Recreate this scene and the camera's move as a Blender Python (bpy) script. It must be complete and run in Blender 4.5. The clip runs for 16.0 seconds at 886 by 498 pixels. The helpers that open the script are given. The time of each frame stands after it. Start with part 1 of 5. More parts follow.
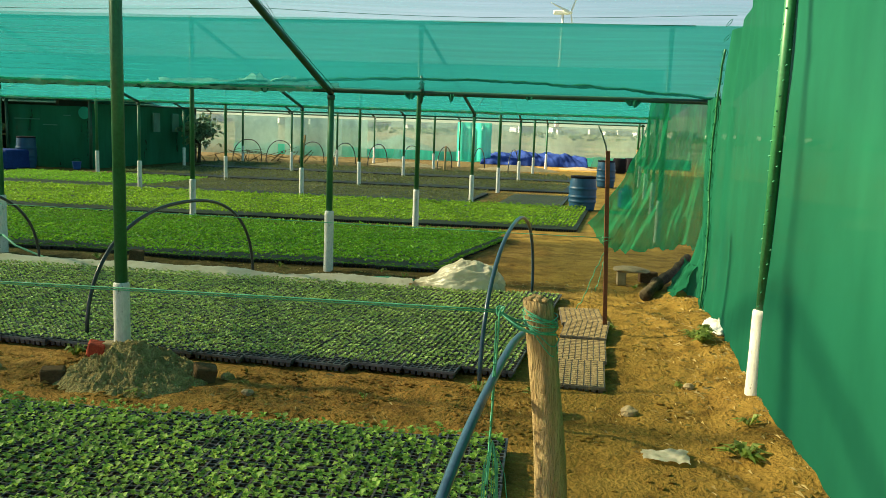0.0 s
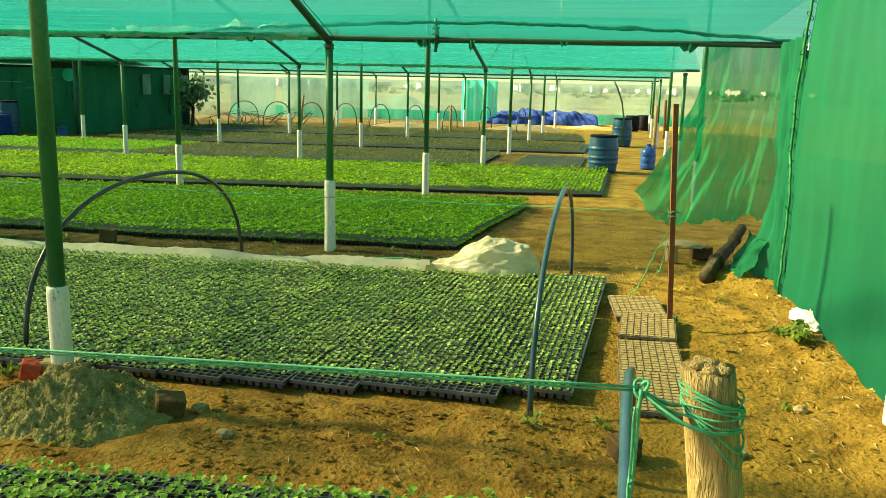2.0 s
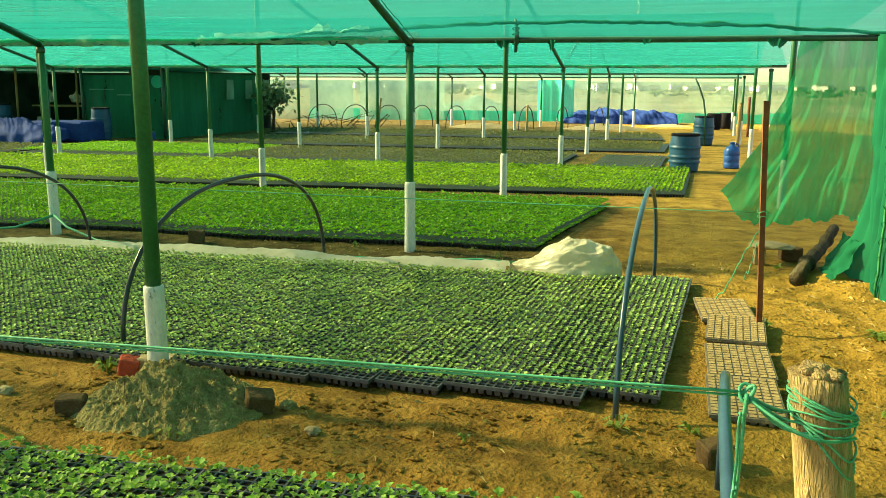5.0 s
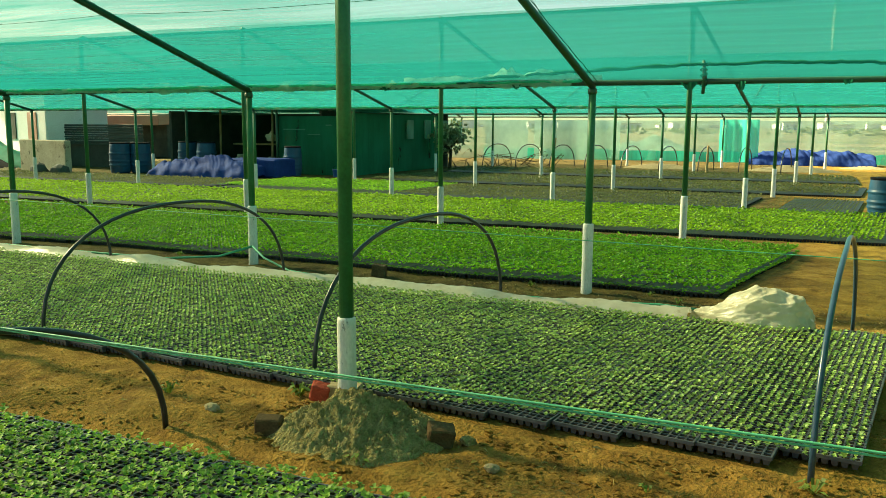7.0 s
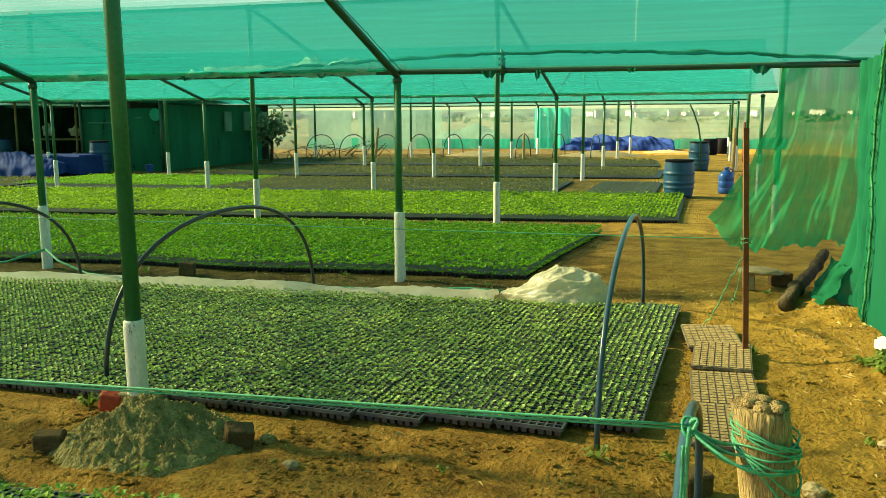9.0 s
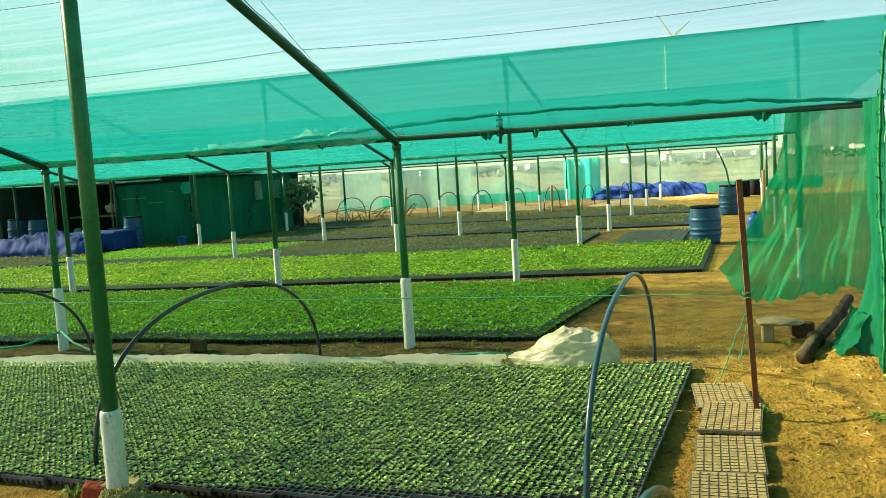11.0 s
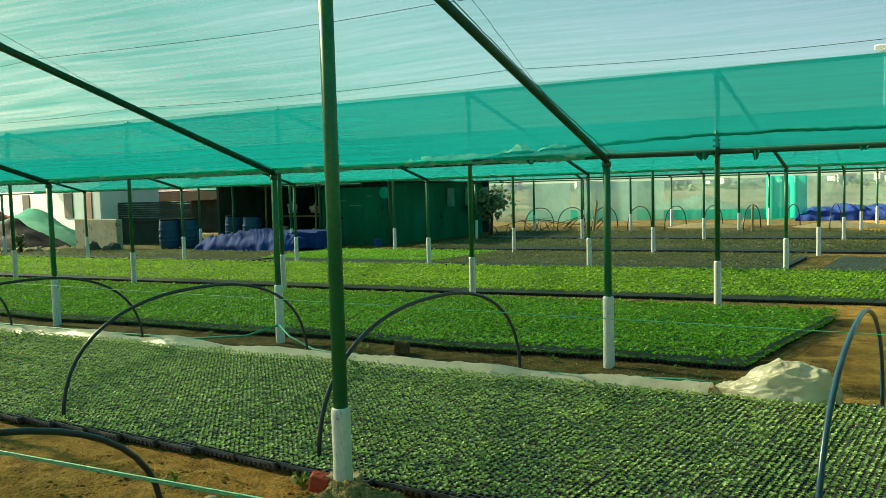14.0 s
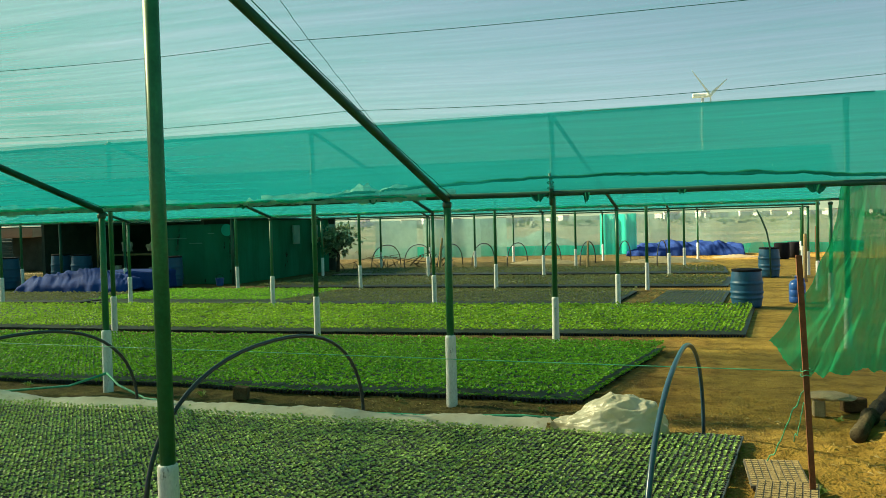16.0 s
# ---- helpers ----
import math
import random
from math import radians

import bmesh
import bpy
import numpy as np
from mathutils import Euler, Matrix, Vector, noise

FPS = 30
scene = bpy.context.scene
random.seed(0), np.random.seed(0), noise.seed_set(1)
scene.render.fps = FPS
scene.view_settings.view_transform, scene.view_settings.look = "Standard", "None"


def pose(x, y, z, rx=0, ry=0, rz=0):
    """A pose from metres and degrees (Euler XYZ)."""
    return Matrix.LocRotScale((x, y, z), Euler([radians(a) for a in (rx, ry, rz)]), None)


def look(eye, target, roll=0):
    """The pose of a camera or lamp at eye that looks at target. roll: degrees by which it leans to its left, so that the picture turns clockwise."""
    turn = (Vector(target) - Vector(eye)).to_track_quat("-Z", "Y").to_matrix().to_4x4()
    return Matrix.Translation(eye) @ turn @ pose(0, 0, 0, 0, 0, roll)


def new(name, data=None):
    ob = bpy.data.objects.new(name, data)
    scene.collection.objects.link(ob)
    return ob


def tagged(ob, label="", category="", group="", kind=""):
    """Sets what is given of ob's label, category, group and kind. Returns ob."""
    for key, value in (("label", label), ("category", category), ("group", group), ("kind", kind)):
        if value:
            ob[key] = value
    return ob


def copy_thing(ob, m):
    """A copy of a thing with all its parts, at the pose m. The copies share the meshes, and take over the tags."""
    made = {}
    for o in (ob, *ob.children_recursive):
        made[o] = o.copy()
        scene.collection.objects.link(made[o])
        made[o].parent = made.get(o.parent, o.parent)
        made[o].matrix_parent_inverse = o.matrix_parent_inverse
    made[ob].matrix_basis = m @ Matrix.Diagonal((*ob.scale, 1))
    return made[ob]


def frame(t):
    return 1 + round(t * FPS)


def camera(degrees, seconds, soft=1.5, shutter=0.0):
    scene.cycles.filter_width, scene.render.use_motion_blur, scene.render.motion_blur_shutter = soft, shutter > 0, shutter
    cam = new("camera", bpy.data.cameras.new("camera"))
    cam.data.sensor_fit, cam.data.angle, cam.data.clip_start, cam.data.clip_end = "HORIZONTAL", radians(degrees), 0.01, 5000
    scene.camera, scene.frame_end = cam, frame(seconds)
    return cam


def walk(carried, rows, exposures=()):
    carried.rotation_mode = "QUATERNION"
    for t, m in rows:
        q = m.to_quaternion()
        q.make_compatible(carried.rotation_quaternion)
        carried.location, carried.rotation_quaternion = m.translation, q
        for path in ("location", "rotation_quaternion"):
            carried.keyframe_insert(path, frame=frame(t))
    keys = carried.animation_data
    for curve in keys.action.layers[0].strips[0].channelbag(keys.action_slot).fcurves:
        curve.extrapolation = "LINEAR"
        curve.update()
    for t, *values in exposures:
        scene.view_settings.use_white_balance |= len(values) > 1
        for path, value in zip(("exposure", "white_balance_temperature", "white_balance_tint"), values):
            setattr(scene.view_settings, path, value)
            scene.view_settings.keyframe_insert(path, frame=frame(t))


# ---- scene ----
cam = camera(56.5, 16.0, 0.6)
PATH = [
    (0, (0.018, 0.028, 1.671), (-0.219, 1.992, 1.379), 2.1),
    (0.5, (-0.038, 0.491, 1.66), (-0.276, 2.44, 1.282), 1.8),
    (1, (-0.074, 0.843, 1.649), (-0.406, 2.778, 1.269), 2.6),
    (1.5, (-0.185, 1.095, 1.604), (-0.491, 3.035, 1.224), 2.5),
    (2, (-0.317, 1.317, 1.605), (-0.555, 3.265, 1.219), 1.3),
    (2.5, (-0.325, 1.466, 1.611), (-0.628, 3.403, 1.214), 0.6),
    (3, (-0.336, 1.461, 1.588), (-0.729, 3.379, 1.181), 0.3),
    (3.2, (-0.339, 1.434, 1.589), (-0.741, 3.348, 1.171), 0.2),
    (5.3, (-0.367, 1.3, 1.606), (-0.791, 3.218, 1.234), 0.4),
    (5.5, (-0.371, 1.294, 1.607), (-0.84, 3.205, 1.247), 0.5),
    (6, (-0.392, 1.291, 1.609), (-0.991, 3.17, 1.281), 0.6),
    (6.5, (-0.418, 1.235, 1.621), (-1.183, 3.058, 1.323), 0.5),
    (7, (-0.423, 1.232, 1.63), (-1.23, 3.037, 1.333), 0.3),
    (7.5, (-0.392, 1.26, 1.629), (-1.117, 3.1, 1.335), 0.2),
    (8, (-0.379, 1.28, 1.636), (-1.003, 3.16, 1.36), -0.1),
    (8.5, (-0.336, 1.306, 1.639), (-0.796, 3.233, 1.362), 0.5),
    (9, (-0.248, 1.329, 1.621), (-0.671, 3.258, 1.301), -0.4),
    (9.5, (-0.104, 1.442, 1.625), (-0.614, 3.358, 1.368), -1.6),
    (9.7, (-0.035, 1.522, 1.694), (-0.493, 3.462, 1.531), -1.4),
    (11.8, (0.056, 1.497, 1.683), (-0.494, 3.409, 1.481), -4.6),
    (12, (0.017, 1.477, 1.697), (-0.549, 3.384, 1.49), -3.9),
    (12.5, (-0.050, 1.426, 1.695), (-0.646, 3.326, 1.504), -2.1),
    (13, (-0.086, 1.421, 1.711), (-0.704, 3.314, 1.532), -1.4),
    (13.5, (-0.083, 1.446, 1.71), (-0.773, 3.315, 1.531), -1.5),
    (13.8, (-0.090, 1.402, 1.715), (-0.905, 3.222, 1.563), -1.6),
    (14, (-0.128, 1.378, 1.762), (-1.053, 3.145, 1.618), -1.6),
    (14.5, (-0.173, 1.292, 1.77), (-1.339, 2.914, 1.671), -1.4),
    (15, (-0.175, 1.28, 1.788), (-1.341, 2.902, 1.697), -1.2),
    (15.5, (-0.143, 1.355, 1.787), (-0.971, 3.174, 1.72), -1.2),
    (16, (-0.094, 1.448, 1.795), (-0.680, 3.359, 1.729), -1.5),
]
LOOKS = [(0.0, 1.78, 6950, 12), (0.5, 2.3, 7250, 3), (1.0, 2.28, 8400, -2), (3.2, 2.3, 8600, -5), (5.5, 2.36, 8500, -4), (7.0, 2.08, 7950, -2), (9.0, 2.08, 8250, -4), (9.6, 2.26, 7850, -4), (11.8, 2.12, 6850, 2), (12.5, 1.84, 6850, -1), (14.0, 1.74, 6850, -2), (15.0, 1.68, 6800, -4), (16.0, 1.64, 6900, 2)]
walk(cam, [(t, look(eye, target, roll)) for t, eye, target, roll in PATH], LOOKS)

# ---- light ----
SUN_TRAVEL = Vector((0.97, -0.1, -0.6)).normalized()
world = bpy.data.worlds.new("sky_world")
scene.world = world
world.use_nodes = True
wn = world.node_tree.nodes
sky = wn.new("ShaderNodeTexSky")
sky.sky_type = "NISHITA"
sky.sun_disc = False
sky.sun_elevation = math.asin(-SUN_TRAVEL.z)
sky.sun_rotation = math.atan2(-SUN_TRAVEL.x, -SUN_TRAVEL.y)
sky.dust_density = 1.6
sky.air_density = 0.65
sky.ozone_density = 0.0
wn["Background"].inputs["Strength"].default_value = 0.062
world.node_tree.links.new(sky.outputs["Color"], wn["Background"].inputs["Color"])
sun = new("sun", bpy.data.lights.new("sun", "SUN"))
sun.data.energy = 5.0
sun.data.angle = radians(3.0)
sun.data.color = (1.0, 0.87, 0.62)
sun.matrix_world = look((0, 0, 30), Vector((0, 0, 30)) + SUN_TRAVEL)

# ---- materials ----


def nodes_of(name):
    m = bpy.data.materials.new(name)
    m.use_nodes = True
    nt = m.node_tree
    return m, nt, nt.nodes["Principled BSDF"], nt.nodes["Material Output"]


def ramp_node(nt, fac, stops):
    r = nt.nodes.new("ShaderNodeValToRGB")
    el = r.color_ramp.elements
    while len(el) < len(stops):
        el.new(0.5)
    for e, (p, c) in zip(el, stops):
        e.position, e.color = p, (*c, 1)
    nt.links.new(fac, r.inputs["Fac"])
    return r.outputs["Color"]


def noise_node(nt, scale, detail=5.0, rough=0.6, stretch=None):
    tc = nt.nodes.new("ShaderNodeTexCoord")
    src = tc.outputs["Object"]
    if stretch:
        mp = nt.nodes.new("ShaderNodeMapping")
        mp.inputs["Scale"].default_value = stretch
        nt.links.new(src, mp.inputs["Vector"])
        src = mp.outputs["Vector"]
    n = nt.nodes.new("ShaderNodeTexNoise")
    n.inputs["Scale"].default_value, n.inputs["Detail"].default_value = scale, detail
    n.inputs["Roughness"].default_value = rough
    nt.links.new(src, n.inputs["Vector"])
    return n.outputs["Fac"]


def mix_color(nt, fac, a, b, mode="MIX"):
    mx = nt.nodes.new("ShaderNodeMix")
    mx.data_type, mx.blend_type = "RGBA", mode
    for sock, v in ((mx.inputs[0], fac), (mx.inputs[6], a), (mx.inputs[7], b)):
        if isinstance(v, (int, float)):
            sock.default_value = v
        elif isinstance(v, tuple):
            sock.default_value = (*v, 1)
        else:
            nt.links.new(v, sock)
    return mx.outputs[2]


def math_node(nt, op, a, b):
    mn = nt.nodes.new("ShaderNodeMath")
    mn.operation = op
    mn.use_clamp = False
    for sock, v in zip(mn.inputs, (a, b)):
        if isinstance(v, (int, float)):
            sock.default_value = v
        else:
            nt.links.new(v, sock)
    return mn.outputs[0]


def bump_node(nt, height, strength, dist, target):
    b = nt.nodes.new("ShaderNodeBump")
    b.inputs["Strength"].default_value, b.inputs["Distance"].default_value = strength, dist
    nt.links.new(height, b.inputs["Height"])
    nt.links.new(b.outputs["Normal"], target.inputs["Normal"])


def worn(name, dark, light, rough=0.6, scale=6.0, fine=60.0, bump=0.15, metal=0.0, dirt=None, dirt_at=0.62, dist=0.01, stretch=None, spec=0.4):
    """A two-scale painted, plastic, wooden or stone surface, with dirt in blotches."""
    m, nt, p, _ = nodes_of(name)
    big = noise_node(nt, scale, 4, 0.6, stretch)
    small = noise_node(nt, fine, 3, 0.6, stretch)
    col = ramp_node(nt, big, [(0.3, dark), (0.7, light)])
    col = mix_color(nt, 0.25, col, ramp_node(nt, small, [(0.3, tuple(c * 0.6 for c in dark)), (0.7, tuple(min(1, c * 1.25) for c in light))]))
    if dirt:
        spots = noise_node(nt, scale * 2.3, 6, 0.7, stretch)
        msk = ramp_node(nt, spots, [(dirt_at, (0, 0, 0)), (dirt_at + 0.08, (1, 1, 1))])
        col = mix_color(nt, msk, col, dirt)
    nt.links.new(col, p.inputs["Base Color"])
    p.inputs["Roughness"].default_value, p.inputs["Metallic"].default_value = rough, metal
    p.inputs["Specular IOR Level"].default_value = spec
    if bump:
        bump_node(nt, math_node(nt, "ADD", big, small), bump, dist, p)
    return m


def leaf_mat(name, dark, mid, light, through_light=0.3):
    m, nt, p, out = nodes_of(name)
    g = nt.nodes.new("ShaderNodeNewGeometry")
    col = ramp_node(nt, g.outputs["Random Per Island"], [(0.0, dark), (0.55, mid), (1.0, light)])
    patch = noise_node(nt, 0.9, 3, 0.5)
    col = mix_color(nt, ramp_node(nt, patch, [(0.35, (0, 0, 0)), (0.75, (0.55, 0.55, 0.55))]), col, light)
    # plants differ from one to the next, and from tray to tray
    plant = ramp_node(nt, noise_node(nt, 17.0, 2, 0.5), [(0.34, (0.5, 0.54, 0.55)), (0.5, (1.0, 1.0, 1.0)), (0.66, (1.3, 1.25, 1.15))])
    col = mix_color(nt, 1.0, col, plant, "MULTIPLY")
    tray_tone = ramp_node(nt, noise_node(nt, 2.4, 3, 0.6), [(0.36, (0.78, 0.84, 0.9)), (0.6, (1.08, 1.05, 1.0))])
    col = mix_color(nt, 1.0, col, tray_tone, "MULTIPLY")
    nt.links.new(col, p.inputs["Base Color"])
    p.inputs["Roughness"].default_value = 0.55
    p.inputs["Specular IOR Level"].default_value = 0.35
    tr = nt.nodes.new("ShaderNodeBsdfTranslucent")
    nt.links.new(mix_color(nt, 0.4, col, (light[0] * 1.6, light[1] * 1.6, light[2])), tr.inputs["Color"])
    ms = nt.nodes.new("ShaderNodeMixShader")
    ms.inputs[0].default_value = through_light
    nt.links.new(p.outputs[0], ms.inputs[1])
    nt.links.new(tr.outputs[0], ms.inputs[2])
    nt.links.new(ms.outputs[0], out.inputs["Surface"])
    return m


def net_mat(name, color, cover, streak=0.12, glow=0.5, along=(0.25, 6.0, 6.0), slant_cover=None, patch=None, gaps=(0.93, 1.0, 0.97)):
    """Woven shade net: threads that scatter and let light through, and open mesh between them. cover: the share of thread."""
    m, nt, p, out = nodes_of(name)
    nt.nodes.remove(p)
    n1 = noise_node(nt, 1.0, 5, 0.65, along)
    n2 = noise_node(nt, 0.8, 5, 0.6)
    col = ramp_node(nt, n1, [(0.25, tuple(c * 0.8 for c in color)), (0.75, tuple(min(1, c * 1.15) for c in color))])
    df = nt.nodes.new("ShaderNodeBsdfDiffuse")
    tl = nt.nodes.new("ShaderNodeBsdfTranslucent")
    nt.links.new(col, df.inputs["Color"])
    nt.links.new(col, tl.inputs["Color"])
    th = nt.nodes.new("ShaderNodeMixShader")
    th.inputs[0].default_value = glow
    nt.links.new(df.outputs[0], th.inputs[1])
    nt.links.new(tl.outputs[0], th.inputs[2])
    op = nt.nodes.new("ShaderNodeBsdfTransparent")
    op.inputs["Color"].default_value = (*gaps, 1)
    fac = math_node(nt, "ADD", math_node(nt, "MULTIPLY", math_node(nt, "SUBTRACT", n1, 0.5), streak * 2.2), cover)
    fac = math_node(nt, "ADD", fac, math_node(nt, "MULTIPLY", math_node(nt, "SUBTRACT", n2, 0.5), 2.0 * (streak if patch is None else patch)))
    if slant_cover:
        # cover grows along x, imitating a slanting view of even cloth against bright sky
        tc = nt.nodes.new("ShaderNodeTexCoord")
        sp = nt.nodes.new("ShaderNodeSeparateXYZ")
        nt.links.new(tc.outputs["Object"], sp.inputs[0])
        for x0, x1, more, less in slant_cover:
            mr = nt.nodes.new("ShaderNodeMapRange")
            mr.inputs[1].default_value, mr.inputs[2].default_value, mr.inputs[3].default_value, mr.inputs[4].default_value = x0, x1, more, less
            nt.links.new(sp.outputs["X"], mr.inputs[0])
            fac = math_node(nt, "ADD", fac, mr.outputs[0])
    fac = math_node(nt, "MINIMUM", math_node(nt, "MAXIMUM", fac, 0.05), 0.98)
    ms = nt.nodes.new("ShaderNodeMixShader")
    nt.links.new(fac, ms.inputs[0])
    nt.links.new(op.outputs[0], ms.inputs[1])
    nt.links.new(th.outputs[0], ms.inputs[2])
    nt.links.new(ms.outputs[0], out.inputs["Surface"])
    return m


def plastic_mat(name, dark, light):
    """Thin milky film: glossy creases, and light that comes through."""
    m, nt, p, out = nodes_of(name)
    n1, n2 = noise_node(nt, 5.0, 4, 0.6), noise_node(nt, 32.0, 4, 0.65)
    col = ramp_node(nt, n1, [(0.3, dark), (0.7, light)])
    stain = ramp_node(nt, noise_node(nt, 9.0, 5, 0.7), [(0.58, (0, 0, 0)), (0.72, (0.6, 0.6, 0.6))])
    col = mix_color(nt, stain, col, (0.42, 0.36, 0.2))
    nt.links.new(col, p.inputs["Base Color"])
    p.inputs["Roughness"].default_value = 0.28
    bump_node(nt, math_node(nt, "ADD", n1, n2), 0.5, 0.012, p)
    tr = nt.nodes.new("ShaderNodeBsdfTranslucent")
    nt.links.new(col, tr.inputs["Color"])
    ms = nt.nodes.new("ShaderNodeMixShader")
    ms.inputs[0].default_value = 0.4
    nt.links.new(p.outputs[0], ms.inputs[1])
    nt.links.new(tr.outputs[0], ms.inputs[2])
    nt.links.new(ms.outputs[0], out.inputs["Surface"])
    return m


def soil_mat():
    m, nt, p, _ = nodes_of("soil")
    big = noise_node(nt, 0.7, 5, 0.6)
    mid = noise_node(nt, 5.0, 6, 0.7)
    fine = noise_node(nt, 45.0, 4, 0.7)
    tc = nt.nodes.new("ShaderNodeTexCoord")
    sp = nt.nodes.new("ShaderNodeSeparateXYZ")
    nt.links.new(tc.outputs["Object"], sp.inputs[0])
    # watered aisles are darker than the trodden path
    moist = ramp_node(nt, mid, [(0.25, (0.16, 0.082, 0.02)), (0.5, (0.36, 0.2, 0.045)), (0.78, (0.56, 0.34, 0.09))])
    dry = ramp_node(nt, mid, [(0.25, (0.225, 0.138, 0.027)), (0.5, (0.33, 0.208, 0.043)), (0.78, (0.425, 0.28, 0.066))])
    mr0 = nt.nodes.new("ShaderNodeMapRange")
    mr0.inputs[1].default_value, mr0.inputs[2].default_value = 0.42, 0.62
    side = math_node(nt, "MULTIPLY", math_node(nt, "ADD", sp.outputs["X"], 0.1), 0.35)
    nt.links.new(math_node(nt, "ADD", big, math_node(nt, "MINIMUM", math_node(nt, "MAXIMUM", side, -0.12), 0.2)), mr0.inputs[0])
    col = mix_color(nt, mr0.outputs[0], moist, dry)
    # the middle aisles are darker and olive
    dark_olive = ramp_node(nt, mid, [(0.25, (0.055, 0.044, 0.015)), (0.5, (0.115, 0.09, 0.03)), (0.78, (0.21, 0.165, 0.057))])
    wy, wx = nt.nodes.new("ShaderNodeMapRange"), nt.nodes.new("ShaderNodeMapRange")
    wy.inputs[1].default_value, wy.inputs[2].default_value = 8.15, 8.5
    wx.inputs[1].default_value, wx.inputs[2].default_value = 0.0, -1.2
    nt.links.new(sp.outputs["Y"], wy.inputs[0])
    nt.links.new(math_node(nt, "ADD", sp.outputs["X"], math_node(nt, "MULTIPLY", big, 0.6)), wx.inputs[0])
    # just beyond the eave the dark olive tone reaches across the path
    eave_band, reach = nt.nodes.new("ShaderNodeMapRange"), nt.nodes.new("ShaderNodeMapRange")
    eave_band.inputs[1].default_value, eave_band.inputs[2].default_value, eave_band.inputs[3].default_value, eave_band.inputs[4].default_value = 9.2, 9.9, 0.75, 0.0
    reach.inputs[1].default_value, reach.inputs[2].default_value = 1.7, 0.5
    nt.links.new(math_node(nt, "ADD", sp.outputs["Y"], mid), eave_band.inputs[0])
    nt.links.new(math_node(nt, "ADD", sp.outputs["X"], mid), reach.inputs[0])
    olive_share = math_node(nt, "MAXIMUM", wx.outputs[0], math_node(nt, "MULTIPLY", eave_band.outputs[0], reach.outputs[0]))
    col = mix_color(nt, math_node(nt, "MULTIPLY", wy.outputs[0], olive_share), col, dark_olive)
    damp = noise_node(nt, 2.6, 6, 0.72)
    col = mix_color(nt, 1.0, col, ramp_node(nt, damp, [(0.32, (0.45, 0.43, 0.36)), (0.5, (1.0, 1.0, 1.0))]), "MULTIPLY")
    col = mix_color(nt, 0.55, col, ramp_node(nt, fine, [(0.3, (0.5, 0.45, 0.4)), (0.7, (1.0, 1.0, 1.0))]), "MULTIPLY")
    # mottled trodden earth; the far path is lightened to offset the roof net's shade
    path_lift = ramp_node(nt, noise_node(nt, 1.3, 5, 0.62, (0.8, 1.4, 1.0)), [(0.36, (0.9, 0.9, 0.82)), (0.5, (1.25, 1.25, 1.2)), (0.64, (1.5, 1.5, 1.4))])
    ty = nt.nodes.new("ShaderNodeMapRange")
    ty.inputs[1].default_value, ty.inputs[2].default_value = 7.6, 8.8
    nt.links.new(sp.outputs["Y"], ty.inputs[0])
    col = mix_color(nt, ty.outputs[0], col, mix_color(nt, 1.0, col, path_lift, "MULTIPLY"))
    litter = noise_node(nt, 28.0, 3, 0.6, (1.0, 2.4, 1.0))
    col = mix_color(nt, ramp_node(nt, litter, [(0.7, (0, 0, 0)), (0.76, (0.4, 0.4, 0.4))]), col, (0.5, 0.4, 0.17))
    # beyond the nursery lie dry fields
    mr = nt.nodes.new("ShaderNodeMapRange")
    mr.inputs[1].default_value, mr.inputs[2].default_value = 44.0, 60.0
    nt.links.new(sp.outputs["Y"], mr.inputs[0])
    strips = noise_node(nt, 0.02, 4, 0.6, (1.0, 3.0, 1.0))
    field = ramp_node(nt, strips, [(0.3, (0.15, 0.19, 0.1)), (0.45, (0.3, 0.27, 0.17)), (0.55, (0.11, 0.17, 0.08)), (0.66, (0.32, 0.3, 0.2)), (0.8, (0.15, 0.2, 0.11))])
    col = mix_color(nt, mr.outputs[0], col, field)
    nt.links.new(col, p.inputs["Base Color"])
    p.inputs["Roughness"].default_value = 0.95
    p.inputs["Specular IOR Level"].default_value = 0.15
    v = nt.nodes.new("ShaderNodeTexVoronoi")
    v.inputs["Scale"].default_value = 38.0
    nt.links.new(nt.nodes["Texture Coordinate"].outputs["Object"], v.inputs["Vector"])
    h = math_node(nt, "ADD", math_node(nt, "MULTIPLY", mid, 2.0), math_node(nt, "ADD", fine, math_node(nt, "MULTIPLY", v.outputs["Distance"], 0.45)))
    bump_node(nt, h, 0.85, 0.028, p)
    return m


SOIL = soil_mat()
MOUND = worn("mound_earth", (0.29, 0.24, 0.085), (0.66, 0.55, 0.25), 0.95, 11.0, 55.0, 1.0, dist=0.08, spec=0.1)
ROOF_NEAR = net_mat("shade_net_roof", (0.006, 0.18, 0.175), 0.16, 0.3, 0.7, (0.35, 12.0, 12.0), slant_cover=((-5.0, -0.8, 0.6, 0.0),), patch=0.06, gaps=(0.97, 1.0, 0.87))
ROOF_FAR = net_mat("shade_net_double", (0.016, 0.295, 0.29), 0.6, 0.06, 0.45)
HEM = net_mat("pale_net_edge", (0.32, 0.72, 0.57), 0.95, 0.25, 0.62, (9.0, 9.0, 9.0))
ROOF_NEXT = net_mat("shade_net_new", (0.011, 0.18, 0.205), 0.82, 0.05, 0.35)
WALL_NET = net_mat("shade_net_wall", (0.014, 0.155, 0.087), 0.975, 0.05, 0.5, (0.8, 0.8, 0.5))
CURTAIN_NET = net_mat("shade_net_torn", (0.014, 0.5, 0.22), 0.83, 0.18, 0.68, (9.0, 9.0, 0.9))
BACK_NET = net_mat("shade_net_thin", (0.34, 0.58, 0.48), 0.6, 0.25, 0.5, (0.6, 0.6, 0.4))
